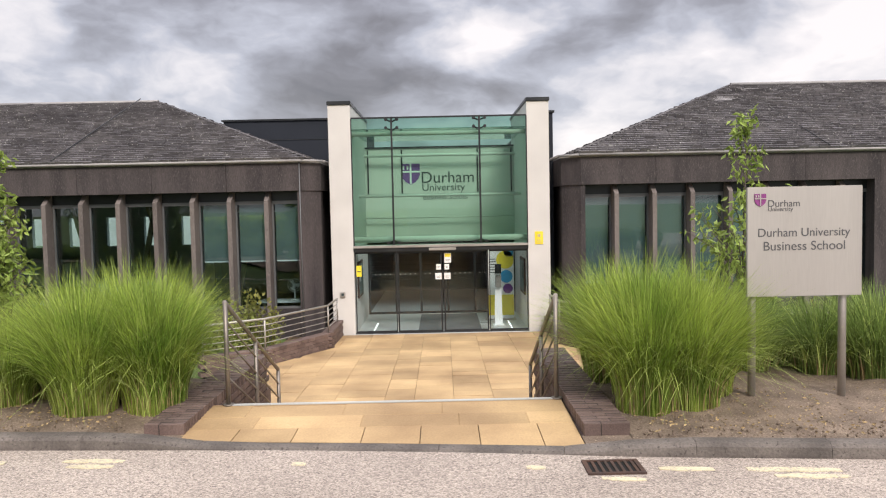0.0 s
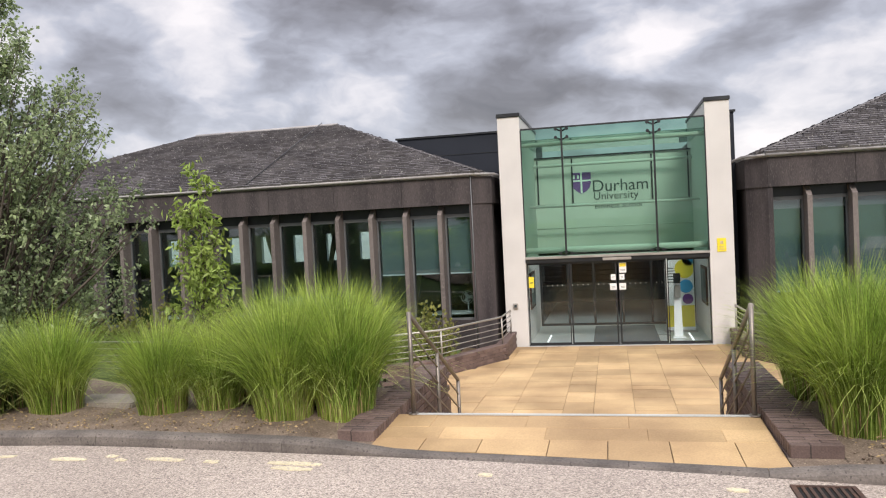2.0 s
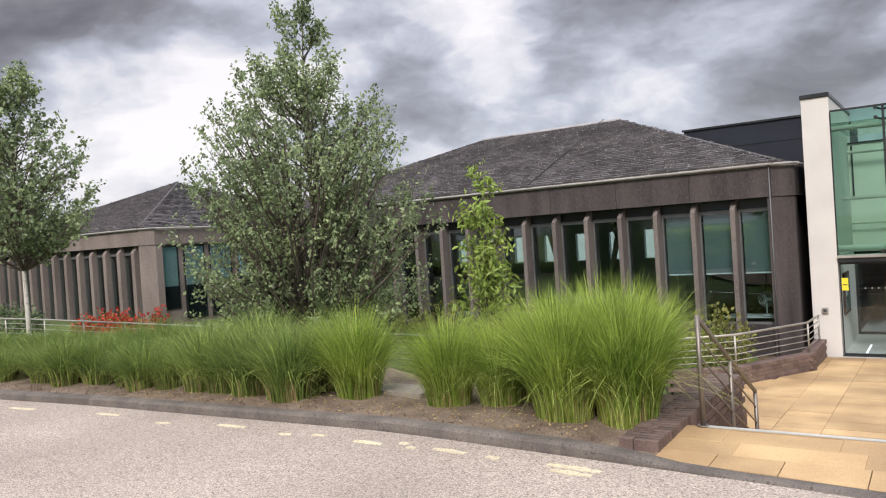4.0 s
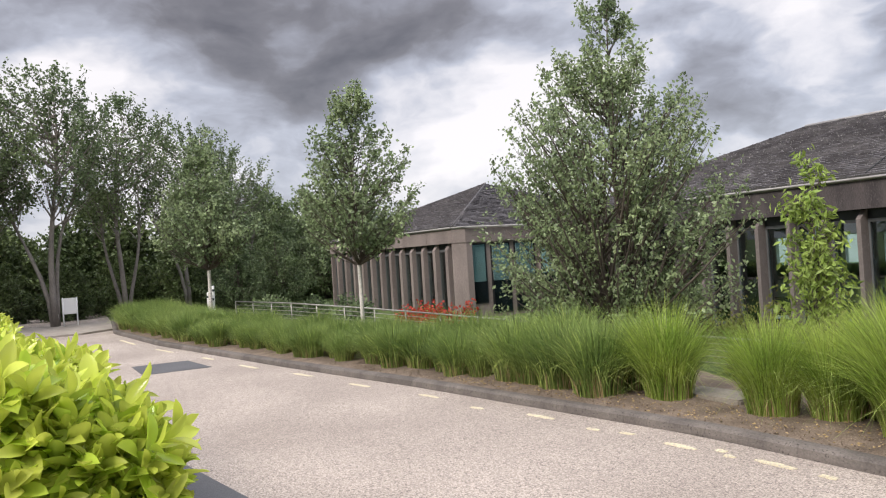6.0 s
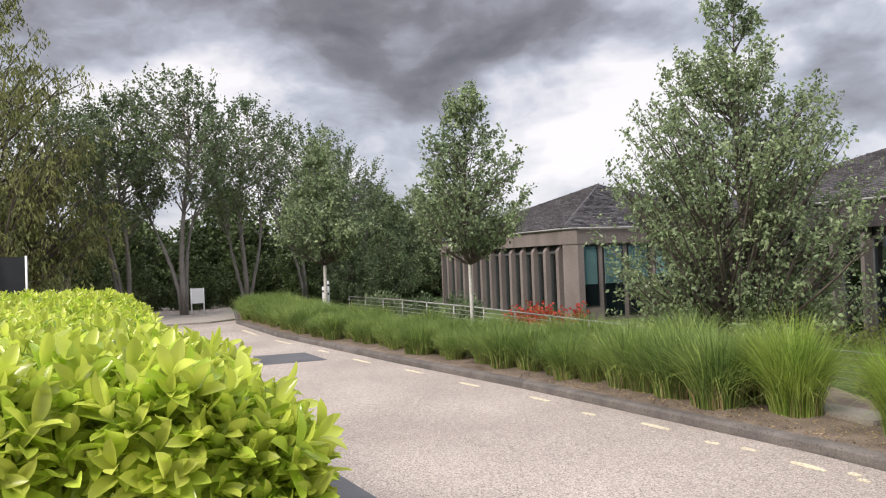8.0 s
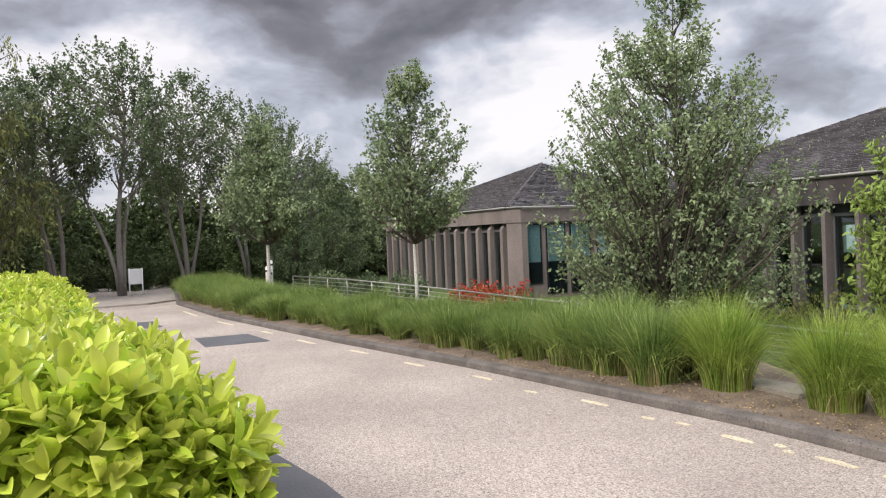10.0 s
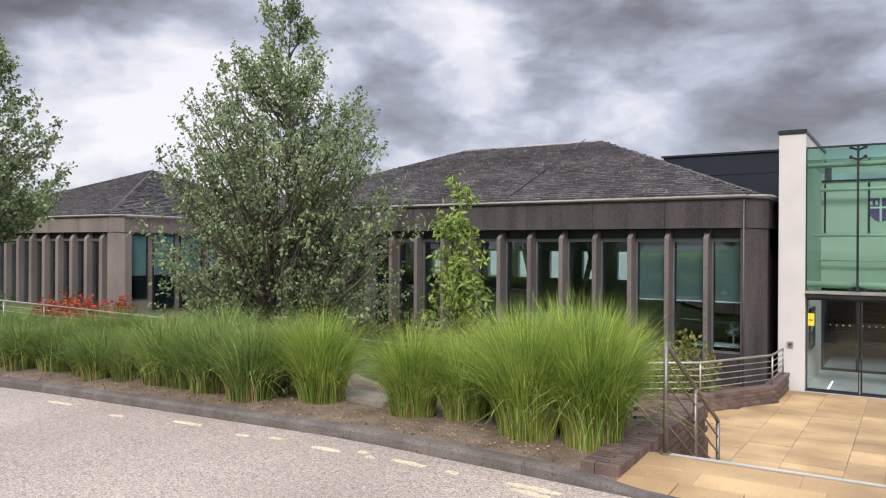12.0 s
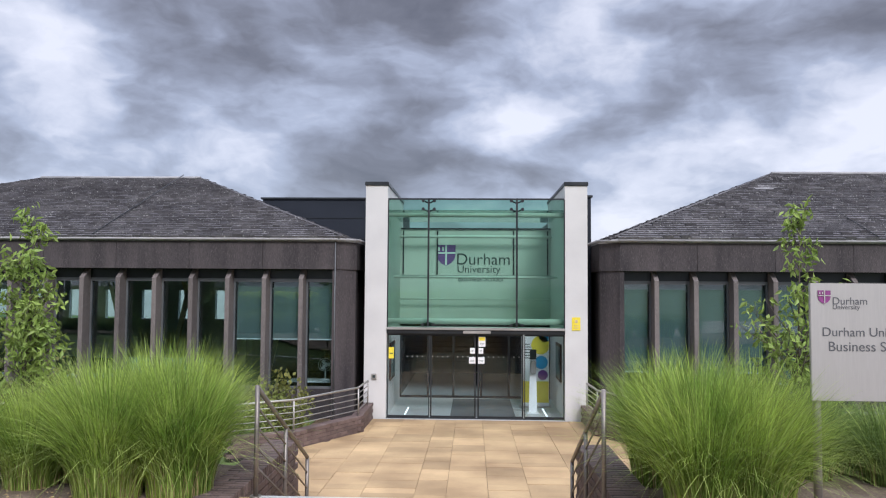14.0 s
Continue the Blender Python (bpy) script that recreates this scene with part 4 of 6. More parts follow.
def coped_wall(xa, xb, y0, y1, top, base, label):
    """A low brick wall along y with bricks on edge laid across its top."""
    w = thing("brick_wall", label, "wall", ((xa + xb) / 2, (y0 + y1) / 2, base))
    part("core", box(xa + 0.012, xb - 0.012, y0 + 0.012, y1, base, top - 0.105), JOINT, w)
    part("mortar", box(xa + 0.010, xb - 0.008, y0 + 0.008, y1, top - 0.105, top - 0.004), DARK_MORTAR, w)
    width = xb - xa
    la = width * 0.62
    lb = width - la - 0.004
    ma, mb = brick_mesh(la, 0.055, 0.10), brick_mesh(lb, 0.055, 0.10)
    rnd = random.Random(int(xa * 10))
    y, k = y0 + 0.034, 0
    while y < y1:
        first, second = (ma, mb) if k % 2 else (mb, ma)
        l1 = la if k % 2 else lb
        l2 = width - l1 - 0.004
        for me, x in ((first, xa + l1 / 2), (second, xb - l2 / 2)):
            ob = under(new("brick", me), w)
            ob.matrix_basis = pose(x, y, top - 0.05 + rnd.uniform(-0.003, 0.003), rnd.uniform(-1, 1), rnd.uniform(-1, 1), rnd.uniform(-0.6, 0.6))
        y += 0.0755
        k += 1
    # stretcher courses on the inner face
    mc = brick_mesh(0.215, 0.02, 0.065)
    inner = xb if xa < 0 else xa
    z, r = top - 0.14, 0
    while z > base and r < 9:
        y = y0 + 0.11 + (0.11 if r % 2 else 0)
        while y < y1:
            ob = under(new("brick", mc), w)
            ob.matrix_basis = pose(inner - (0.006 if xa < 0 else -0.006), y, z, 0, 0, 90)
            y += 0.225
        z -= 0.075
        r += 1
    return w


coped_wall(-2.41, -2.09, 5.915, 8.75, 0.06, -0.75, "low dark-brown brick wall capped with bricks on edge")
coped_wall(1.06, 1.41, 5.67, 8.75, 0.065, -0.75, "low dark-brown brick wall capped with bricks on edge")


def run_wall(nodes, top, base, thick, label):
    """A brick retaining wall along a plan polyline, its bricks laid in stretcher bond."""
    w = thing("brick_wall", label, "wall", (nodes[0][0], nodes[0][1], base))
    me = brick_mesh(0.220, thick, 0.070)
    cap = brick_mesh(0.220, thick + 0.01, 0.070)
    for (xa, ya), (xb, yb) in zip(nodes, nodes[1:]):
        d = Vector((xb - xa, yb - ya, 0))
        L, ang = d.length, math.degrees(math.atan2(yb - ya, xb - xa))
        u = d.normalized()
        n = Vector((-u.y, u.x, 0)) * (thick / 2 - 0.008)
        bm = prism(bmesh.new(), [(xa - n.x, ya - n.y), (xb - n.x, yb - n.y), (xb + n.x, yb + n.y), (xa + n.x, ya + n.y)], base - 0.2, top - 0.01)
        part("core", bm, DARK_MORTAR, w)
        z, r = base + 0.03, 0
        while z < top:
            s = 0.11 if r % 2 else 0.0
            while s < L + 0.05:
                ob = under(new("brick", cap if z + 0.075 >= top else me), w)
                p = Vector((xa, ya, 0)) + u * s
                ob.matrix_basis = pose(p.x, p.y, z, 0, 0, ang)
                s += 0.225
            z += 0.075
            r += 1
    return w


LEFT_RUN = [(-2.50, 17.55), (-2.50, 15.9), (-3.42, 14.15), (-4.4, 13.55), (-9.0, 12.7)]
run_wall(LEFT_RUN[:4], -0.89, -1.24, 0.22, "dark-brown brick retaining wall below a steel railing")
run_wall([(2.50, 17.55), (2.50, 15.9), (3.42, 14.15), (4.4, 13.55)], -0.89, -1.24, 0.22, "dark-brown brick retaining wall below a steel railing")
for xa, xb, ya, yb in ((-2.45, -2.09, 5.78, 5.93), (1.04, 1.45, 5.36, 5.69)):
    solid("bed_edge", box(xa, xb, ya, yb, -0.4, -0.03), SOIL, "dry soil between the kerb and the brick wall", "soil", kind="structure")
# flank walls that hold the beds back beside the forecourt
solid("retaining_wall", box(-2.41, -2.16, 8.76, 9.19, -1.6, -0.42), BRICK, "brown brick wall holding back the planting bed", "wall", kind="structure")
solid("retaining_wall", box(1.12, 1.41, 8.76, 9.19, -1.6, -0.42), BRICK, "brown brick wall holding back the planting bed", "wall", kind="structure")
solid("retaining_wall", box(-3.75, -2.42, 9.2, 9.42, -1.6, -0.42), BRICK, "brown brick wall holding back the planting bed", "wall", kind="structure")
solid("retaining_wall", box(1.44, 3.75, 9.2, 9.42, -1.6, -0.42), BRICK, "brown brick wall holding back the planting bed", "wall", kind="structure")
solid("ramp", prism(bmesh.new(), [(-3.6, 9.5), (-3.6, 13.3), (-9.0, 12.6), (-26, 8.9), (-26, 7.6), (-9, 11.0)], -1.5, -1.3), TARMAC, "dark tarmac ramp path", "path", kind="structure")


def stair_rail(x, label):
    r = thing("stair_railing", label, "railing", (x, 6.7, 0), "stair railings")
    y0, y1, z0, z1 = 6.70, 8.72, 0.935, -0.115
    bm = bmesh.new()
    tube(bm, [(x, y0 - 0.01, z0), (x, y1, z1)], 0.021, 10)
    part("handrail", bm, RAIL_STEEL, r)
    for y, zb in ((y0, 0.0), (7.72, -RISE * 4 - 0.02), (y1, landing_z(x, y1))):
        zt = z0 + (z1 - z0) * (y - y0) / (y1 - y0)
        bm = bmesh.new()
        tube(bm, [(x, y, zb), (x, y, zt + (0.012 if y == y0 else 0))], 0.021, 10)
        post = part("post", bm, RAIL_STEEL, r)
        bm = bmesh.new()
        tube(bm, [(x, y, zb), (x, y, zb + 0.012)], 0.05, 14)
        part("base_flange", bm, RAIL_STEEL, post)
    for k in range(1, 5):
        bm = bmesh.new()
        o = -0.17 * k
        tube(bm, [(x, y0, z0 + o), (x, y1, z1 + o)], 0.010, 6)
        part("bar", bm, RAIL_STEEL, r)


stair_rail(-1.955, "brushed steel handrail with sloping bars on the steps")
stair_rail(1.005, "brushed steel handrail with sloping bars on the steps")


def railing(nodes, label, height, gap, bars=5, every=1.35):
    """A steel railing along points of its top rail."""
    r = thing("railing", label, "railing", (nodes[0][0], nodes[0][1], nodes[0][2] - height), "steel railings")
    bm = bmesh.new()
    tube(bm, nodes, 0.022, 8)
    part("handrail", bm, STEEL, r)
    for k in range(1, bars):
        bm = bmesh.new()
        tube(bm, [(x, y, z - k * gap) for x, y, z in nodes], 0.010, 6)
        part("bar", bm, STEEL, r)
    for a, b in zip(nodes, nodes[1:]):
        a, b = Vector(a), Vector(b)
        n = max(1, round((b - a).length / every))
        for k in range(n + (1 if b == Vector(nodes[-1]) else 0)):
            p = a.lerp(b, k / n)
            bm = bmesh.new()
            tube(bm, [(p.x, p.y, p.z - height), (p.x, p.y, p.z)], 0.018, 8)
            part("post", bm, STEEL, r)
    return r


railing([(-2.47, 17.3, -0.33), (-2.47, 15.9, -0.30), (-3.40, 14.12, -0.30), (-4.4, 13.52, -0.32)], "steel railing on the low brick wall beside the doors", 0.60, 0.115)
railing([(-4.4, 13.52, -0.32), (-9.0, 12.6, -0.20), (-19.5, 10.35, 0.35), (-23.6, 9.45, 0.52), (-27.2, 8.75, 0.585)], "long steel ramp railing above the planting", 0.75, 0.125)
railing([(2.47, 17.3, -0.33), (2.47, 15.9, -0.30), (3.40, 14.12, -0.30), (4.4, 13.52, -0.30), (22, 12.8, -0.30)], "steel railing on the low brick wall beside the doors", 0.62, 0.115)


# ---------------- sign ----------------
def name_sign():
    s = thing("name_sign", "square satin-steel sign board on two round posts", "sign", (3.084, 6.471, 0))
    for x in (2.669, 3.454):
        bm = bmesh.new()
        tube(bm, [(x, 6.471, -0.1), (x, 6.471, 1.749)], 0.033, 16)
        part("post", bm, STEEL, s)
    part("board", box(2.6, 3.581, 6.396, 6.429, 0.92, 1.857, 0.004), SIGN_STEEL, s)
    face = 6.393
    crest("shield", 2.709, face, 1.745, 0.099, 0.108, MAROON, s, SIGN_STEEL)
    for words, width, x, z in (("Durham", 0.269, 2.777, 1.688), ("University", 0.212, 2.777, 1.65), ("Durham University", 0.783, 2.693, 1.434), ("Business School", 0.693, 2.74, 1.316)):
        place_text(text_mesh("lettering", words, width, SIGN_INK), x, face, z, s)


name_sign()


# ---------------- small things at the entrance ----------------
def pillar_notice():
    n = thing("notice", "yellow printed notice fixed to the white wall", "notice", (2.28, 17.67, 0.98))
    part("sheet", box(2.19, 2.38, 17.665, 17.679, 0.83, 1.13), YELLOW, n)
    part("emblem", prism(bmesh.new(), [(2.25, 17.66), (2.32, 17.66), (2.32, 17.664), (2.25, 17.664)], 1.0, 1.07), TIMBER, n)
    for k in range(3):
        part("print_bar", box(2.23, 2.34, 17.66, 17.664, 0.87 + k * 0.035, 0.88 + k * 0.035), TIMBER, n)


def door_entry_panel():
    n = thing("entry_panel", "small grey door entry panel on the white wall", "intercom", (-2.38, 17.66, -0.27))
    part("case", box(-2.44, -2.32, 17.63, 17.679, -0.33, -0.21, 0.01), STEEL, n)
    part("keypad", box(-2.41, -2.35, 17.622, 17.629, -0.30, -0.24), INK, n)


def side_board(x, colour):
    n = thing("notice_board", "framed notice board on the lobby wall", "notice board", (x, 18.6, -0.1), "lobby notice boards")
    s = 1 if x < 0 else -1
    a, b = sorted((x, x + s * 0.04))
    part("frame", box(a, b, 18.3, 19.3, -0.45, 0.45, 0.008), IRON, n)
    a, b = sorted((x + s * 0.042, x + s * 0.046))
    part("sheet", box(a, b, 18.36, 19.24, -0.38, 0.38), BLIND, n)
    a, b = sorted((x + s * 0.048, x + s * 0.052))
    part("print", box(a, b, 18.38, 18.7, -0.05, 0.34), colour, n)


def display_panel():
    d = thing("display_panel", "tall white display panel with blue and yellow print", "display", (1.50, 19.6, -1.23))
    part("panel", box(1.16, 1.86, 19.6, 19.63, -1.20, 0.66), WHITE, d)
    part("print_band", box(1.17, 1.85, 19.592, 19.598, -1.12, -0.58), YELLOW, d)
    for cx, cz, r, m in ((1.64, 0.34, 0.24, YELLOW), (1.66, -0.10, 0.17, BLUE), (1.74, 0.56, 0.15, BLUE), (1.70, -0.42, 0.13, PURPLE)):
        bm = prism(bmesh.new(), [(cx + r * math.cos(k * math.pi / 7) * (1 if cx + r * math.cos(k * math.pi / 7) < 1.85 else (1.85 - cx) / (r * math.cos(k * math.pi / 7))), r * math.sin(k * math.pi / 7)) for k in range(14)], 0, 0.004)
        bmesh.ops.transform(bm, matrix=Matrix.Translation((0, 19.598, cz)) @ Matrix.Rotation(radians(90), 4, "X"), verts=bm.verts)
        part("print", bm, m, d)
    for k in range(6):
        part("print_bar", box(1.22, 1.22 + 0.2 - 0.02 * (k % 3), 19.592, 19.597, 0.0 + k * 0.07, 0.02 + k * 0.07), INK, d)
    part("foot", box(1.1, 1.9, 19.45, 19.8, -1.23, -1.20), STEEL, d)


def sanitiser_stand():
    d = thing("sanitiser_stand", "slim white hand-sanitiser stand in the lobby", "dispenser stand", (1.38, 18.7, -1.23))
    part("base", box(1.24, 1.52, 18.55, 18.85, -1.235, -1.215, 0.005), WHITE, d)
    bm = bmesh.new()
    vs = [(1.28, 18.72, -1.215), (1.48, 18.72, -1.215), (1.45, 18.72, 0.15), (1.31, 18.72, 0.15)]
    f = [bm.verts.new(v) for v in vs]
    g = [bm.verts.new((x, y + 0.05, z)) for x, y, z in vs]
    bm.faces.new(f), bm.faces.new(g[::-1])
    for k in range(4):
        bm.faces.new((f[k], g[k], g[(k + 1) % 4], f[(k + 1) % 4]))
    part("post", bm, WHITE, d)
    part("dispenser", box(1.31, 1.45, 18.62, 18.715, -0.28, 0.02, 0.015), STEEL, d)
    part("header", box(1.30, 1.46, 18.70, 18.718, 0.06, 0.30), INK, d)


# a reflection on the floor built as a glowing strip, not a lamp
def floor_glint(x):
    s = thing("floor_strip_light", "short glowing strip standing in for a reflection on the lobby floor", "light", (x, 18.5, -1.23))
    a, b = sorted((x, x - 0.03 * (1 if x > 0 else -1)))
    part("strip", box(a, b, 18.2, 19.3, -1.235, -1.222), REFLECTION_GLOW, s)


wc = thing("door_card", "yellow card on the glass beside the doors", "notice", (-1.99, 17.73, 0.2))
part("card", box(-2.05, -1.93, 17.728, 17.734, 0.14, 0.40), YELLOW, wc)
part("print_bar", box(-2.03, -1.95, 17.724, 17.727, 0.25, 0.27), INK, wc)
pillar_notice()
door_entry_panel()
side_board(-2.10, INNER_WALL)
side_board(2.03, INK)
display_panel()
sanitiser_stand()
floor_glint(-1.72)
floor_glint(1.68)


def desk(x, y):
    d = thing("desk", "plain office desk behind the window", "desk", (x, y, -1.23), "office desks")
    part("top", box(x - 0.7, x + 0.7, y - 0.35, y + 0.35, -0.53, -0.50, 0.005), WHITE, d)
    for sx in (-0.66, 0.66):
        for sy in (-0.31, 0.31):
            part("leg", box(x + sx - 0.02, x + sx + 0.02, y + sy - 0.02, y + sy + 0.02, -1.23, -0.53), STEEL, d)


def desk_fan(x, y, z):
    f = thing("desk_fan", "white desk fan with a round guard", "fan", (x, y, z))
    bm = bmesh.new()
    tube(bm, [(x, y, z), (x, y, z + 0.03)], [0.12, 0.09], 16)
    part("base", bm, WHITE, f)
    bm = bmesh.new()
    tube(bm, [(x, y, z + 0.03), (x, y, z + 0.28)], 0.018, 8)
    part("stem", bm, WHITE, f)
    bm = bmesh.new()
    for r in (0.16, 0.11, 0.06):
        tube(bm, [(x + r * math.cos(k * math.pi / 10), y - 0.06, z + 0.38 + r * math.sin(k * math.pi / 10)) for k in range(21)], 0.006, 5, False)
    part("guard", bm, WHITE, f)
    bm = bmesh.new()
    tube(bm, [(x, y - 0.05, z + 0.38), (x, y + 0.08, z + 0.38)], [0.04, 0.05], 10)
    part("motor_housing", bm, WHITE, f)
    for k in range(3):
        a = k * 2.094
        bm = prism(bmesh.new(), [(0.02, -0.03), (0.13, -0.045), (0.13, 0.045), (0.02, 0.03)], 0, 0.004)
        bmesh.ops.transform(bm, matrix=Matrix.Translation((x, y - 0.04, z + 0.38)) @ Matrix.Rotation(radians(90), 4, "X") @ Matrix.Rotation(a, 4, "Z"), verts=bm.verts)
        part("blade", bm, WHITE, f)


desk(-3.9, 18.75)
desk_fan(-3.72, 18.7, -0.50)
for k in range(3):
    desk(-7.6 - 2.2 * k, 19.2)
# slanting timber struts inside the wing
for k, x in enumerate((-5.9, -7.4, -8.7, -9.5)):
    bm = bmesh.new()
    bx(bm, -0.06, 0.06, -0.06, 0.06, 0, 3.6)
    bmesh.ops.transform(bm, matrix=Matrix.Translation((x, 21.0, -1.24)) @ Matrix.Rotation(radians(-14 if k % 2 else 12), 4, "Y"), verts=bm.verts)
    for v in bm.verts:
        v.co.z = min(v.co.z, 2.19)
    solid("timber_strut", bm, TIMBER, "slanting pale timber strut inside the office", "strut", "timber struts")
solid("desk_screen", box(-8.35, -6.55, 18.05, 18.09, -1.23, 0.06, 0.008), SCREEN_GREEN, "pale green low office screen behind the windows", "office screen")
# pale backdrop and floor, both added so the rear openings look bright
solid("courtyard_wall", box(-40, 34, 52, 52.4, -1.4, 3.2), RENDER_WHITE, "added pale backdrop that brightens the view through the wings' windows", "wall", kind="structure")
solid("courtyard_paving", box(-30, 24, 28.8, 75, -1.34, -1.24), FLOOR_GREY, "added pale floor that brightens the view through the wings' windows", "paving", kind="structure")
solid("stone_cover", box(-5.75, -4.95, 6.75, 7.2, 0.0, 0.075, 0.015), PALE_STONE, "weathered flat stone slab lying in the bed", "stone slab")
solid("stone_cover", box(-4.35, -4.05, 6.95, 7.3, 0.0, 0.06, 0.012), PALE_STONE, "small flat stone slab lying in the bed", "stone slab")

# ---------------- planting ----------------
GRASS = mat("fresh_grass_blades", (0.16, 0.265, 0.042), (0.43, 0.53, 0.11), 2.0, 20, 0.5, 0, isl=0.55, sub=0.42, spec=0.3)
GRASS_DEEP = mat("deep_grass_blades", (0.125, 0.20, 0.05), (0.265, 0.35, 0.10), 1.1, 20, 0.5, 0, isl=0.5, sub=0.38, spec=0.3)
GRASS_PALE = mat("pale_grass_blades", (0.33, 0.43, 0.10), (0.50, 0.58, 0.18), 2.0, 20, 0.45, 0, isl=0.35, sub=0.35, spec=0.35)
STRAW = mat("dry_grass_stems", (0.34, 0.24, 0.12), (0.44, 0.33, 0.17), 4, 40, 0.8, 0, isl=0.3)
BIRCH_LEAF = mat("birch_leaf", (0.165, 0.225, 0.112), (0.325, 0.40, 0.205), 0.8, 10, 0.36, 0, isl=0.55, sub=0.42, spec=0.55)
CHERRY_LEAF = mat("cherry_leaf", (0.21, 0.31, 0.06), (0.32, 0.41, 0.10), 3, 10, 0.5, 0, isl=0.35, sub=0.3, spec=0.4, gr=0.12)
LAUREL = mat("laurel_leaf", (0.50, 0.59, 0.07), (0.70, 0.75, 0.15), 2.2, 14, 0.25, 0.05, isl=0.3, sub=0.45, spec=0.6, gr=0.12)
LAUREL_MID = mat("laurel_older_leaf", (0.37, 0.52, 0.055), (0.58, 0.70, 0.10), 2.2, 14, 0.22, 0.05, isl=0.4, sub=0.45, spec=0.65, gr=0.12)
# darker laurel green, with the hedge's inner shade in its colour
LAUREL_SHADE = mat("laurel_shade_leaf", (0.17, 0.32, 0.04), (0.29, 0.44, 0.06), 2, 14, 0.35, 0, isl=0.35, sub=0.35)
WOOD_LEAF = mat("woodland_leaf", (0.10, 0.145, 0.068), (0.205, 0.265, 0.125), 0.4, 5, 0.5, 0, isl=0.5, sub=0.35)
# a darker woodland leaf, the shade inside the wood put into its colour
DARK_LEAF = mat("shaded_woodland_leaf", (0.065, 0.10, 0.036), (0.15, 0.20, 0.072), 0.35, 5, 0.55, 0, isl=0.5, sub=0.15)
WILLOW_LEAF = mat("willow_leaf", (0.155, 0.178, 0.058), (0.285, 0.295, 0.105), 0.5, 5, 0.6, 0, isl=0.45, sub=0.3)
SHRUB_LEAF = mat("olive_shrub_leaf", (0.16, 0.19, 0.05), (0.26, 0.25, 0.07), 2, 10, 0.6, 0, isl=0.4, sub=0.25)
RED_PETAL = mat("red_flower", (0.40, 0.045, 0.03), (0.52, 0.075, 0.045), 3, 10, 0.6, 0, isl=0.4, sub=0.2)
BIRCH_BARK = mat("white_birch_bark", (0.55, 0.52, 0.47), (0.68, 0.65, 0.60), 4, 30, 0.7, 0.3, speck=(0.08, 0.07, 0.06), speck_at=0.62, stretch=(1, 1, 4))
BARK = mat("grey_brown_bark", (0.085, 0.068, 0.056), (0.15, 0.125, 0.105), 3, 30, 0.9, 0.8, stretch=(1, 1, 0.3))
PALE_BARK = mat("pale_alder_bark", (0.18, 0.16, 0.142), (0.285, 0.26, 0.235), 3, 30, 0.9, 0.6, stretch=(1, 1, 0.3))


def blades_mesh(name, n, r0, height, spread, width, seed, droop=0.5):
    """A tuft of arching grass blades round the origin."""
    g = np.random.default_rng(seed)
    segs = 7
    s = np.linspace(0, 1, segs + 1)
    verts, faces = [], []
    for i in range(n):
        a, q = g.uniform(0, 2 * math.pi), math.sqrt(g.uniform(0, 1))
        bx_, by_ = r0 * q * math.cos(a), r0 * q * math.sin(a)
        da = a + g.normal(0, 0.5)
        L = height * g.uniform(0.7, 1.1) * (1.04 - 0.2 * q)
        kind = g.uniform()
        lean = spread * (0.08 + 0.34 * q) * g.uniform(0.2, 1.1)
        arch = spread * g.uniform(0.1, 0.75) * (0.4 + 0.6 * q)
        dr = droop * g.uniform(0.0, 0.7) * (0.5 + 0.8 * q)
        if kind > 0.66:
            arch, dr = arch + spread * g.uniform(0.3, 0.75), droop * g.uniform(1.0, 2.5)
        sway, sa_ = g.normal(0, 0.05) * height, da + math.pi / 2
        reach = lean * s**1.5 + arch * s**3
        px = bx_ + math.cos(da) * reach + math.cos(sa_) * sway * s**2
        py = by_ + math.sin(da) * reach + math.sin(sa_) * sway * s**2
        pz = L * (s - 0.36 * dr * s**3)
        w = width * g.uniform(0.7, 1.3) * (1 - s**2.2 * 0.92) * (0.5 + 0.5 * np.minimum(s * 3, 1)) * 0.5
        ta = da + math.pi / 2 + g.normal(0, 0.6)
        wx, wy = math.cos(ta) * w, math.sin(ta) * w
        k = len(verts)
        for j in range(segs + 1):
            verts.append((px[j] - wx[j], py[j] - wy[j], pz[j]))
            verts.append((px[j] + wx[j], py[j] + wy[j], pz[j]))
        for j in range(segs):
            faces.append((k + 2 * j, k + 2 * j + 1, k + 2 * j + 3, k + 2 * j + 2))
    return verts, faces


def grass_meshes(count, n, r0, height, spread, width, material, seed):
    out = []
    for k in range(count):
        v, f = blades_mesh("grass", n, r0, height, spread, width, seed + k)
        v2, f2 = blades_mesh("stubble", n // 4, r0 * 1.02, height * 0.36, 0.08, width * 0.9, seed + 50 + k, 0.1)
        v3, f3 = blades_mesh("arching", n // 6, r0 * 1.05, height * 1.0, spread * 1.12, width * 1.15, seed + 90 + k, 0.9)
        out.append((from_arrays("blades", v, f, material, True), from_arrays("dry_stems", v2, f2, STRAW, True), from_arrays("arching_blades", v3, f3, GRASS_PALE, True)))
    return out


NEAR_GRASS = grass_meshes(4, 2100, 0.27, 1.34, 0.66, 0.0085, GRASS, 10)
ROW_GRASS = grass_meshes(5, 1200, 0.23, 0.80, 0.46, 0.009, GRASS_DEEP, 30)


def grass_clump(at, meshes, scale, turn, label, group):
    c = thing("ornamental_grass", label, "grass clump", at, group)
    c.matrix_basis = Matrix.Translation(at) @ Matrix.Rotation(turn, 4, "Z") @ Matrix.Scale(scale, 4)
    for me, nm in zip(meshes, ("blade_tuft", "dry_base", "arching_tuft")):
        ob = new(nm, me)
        ob.parent = c
    return c


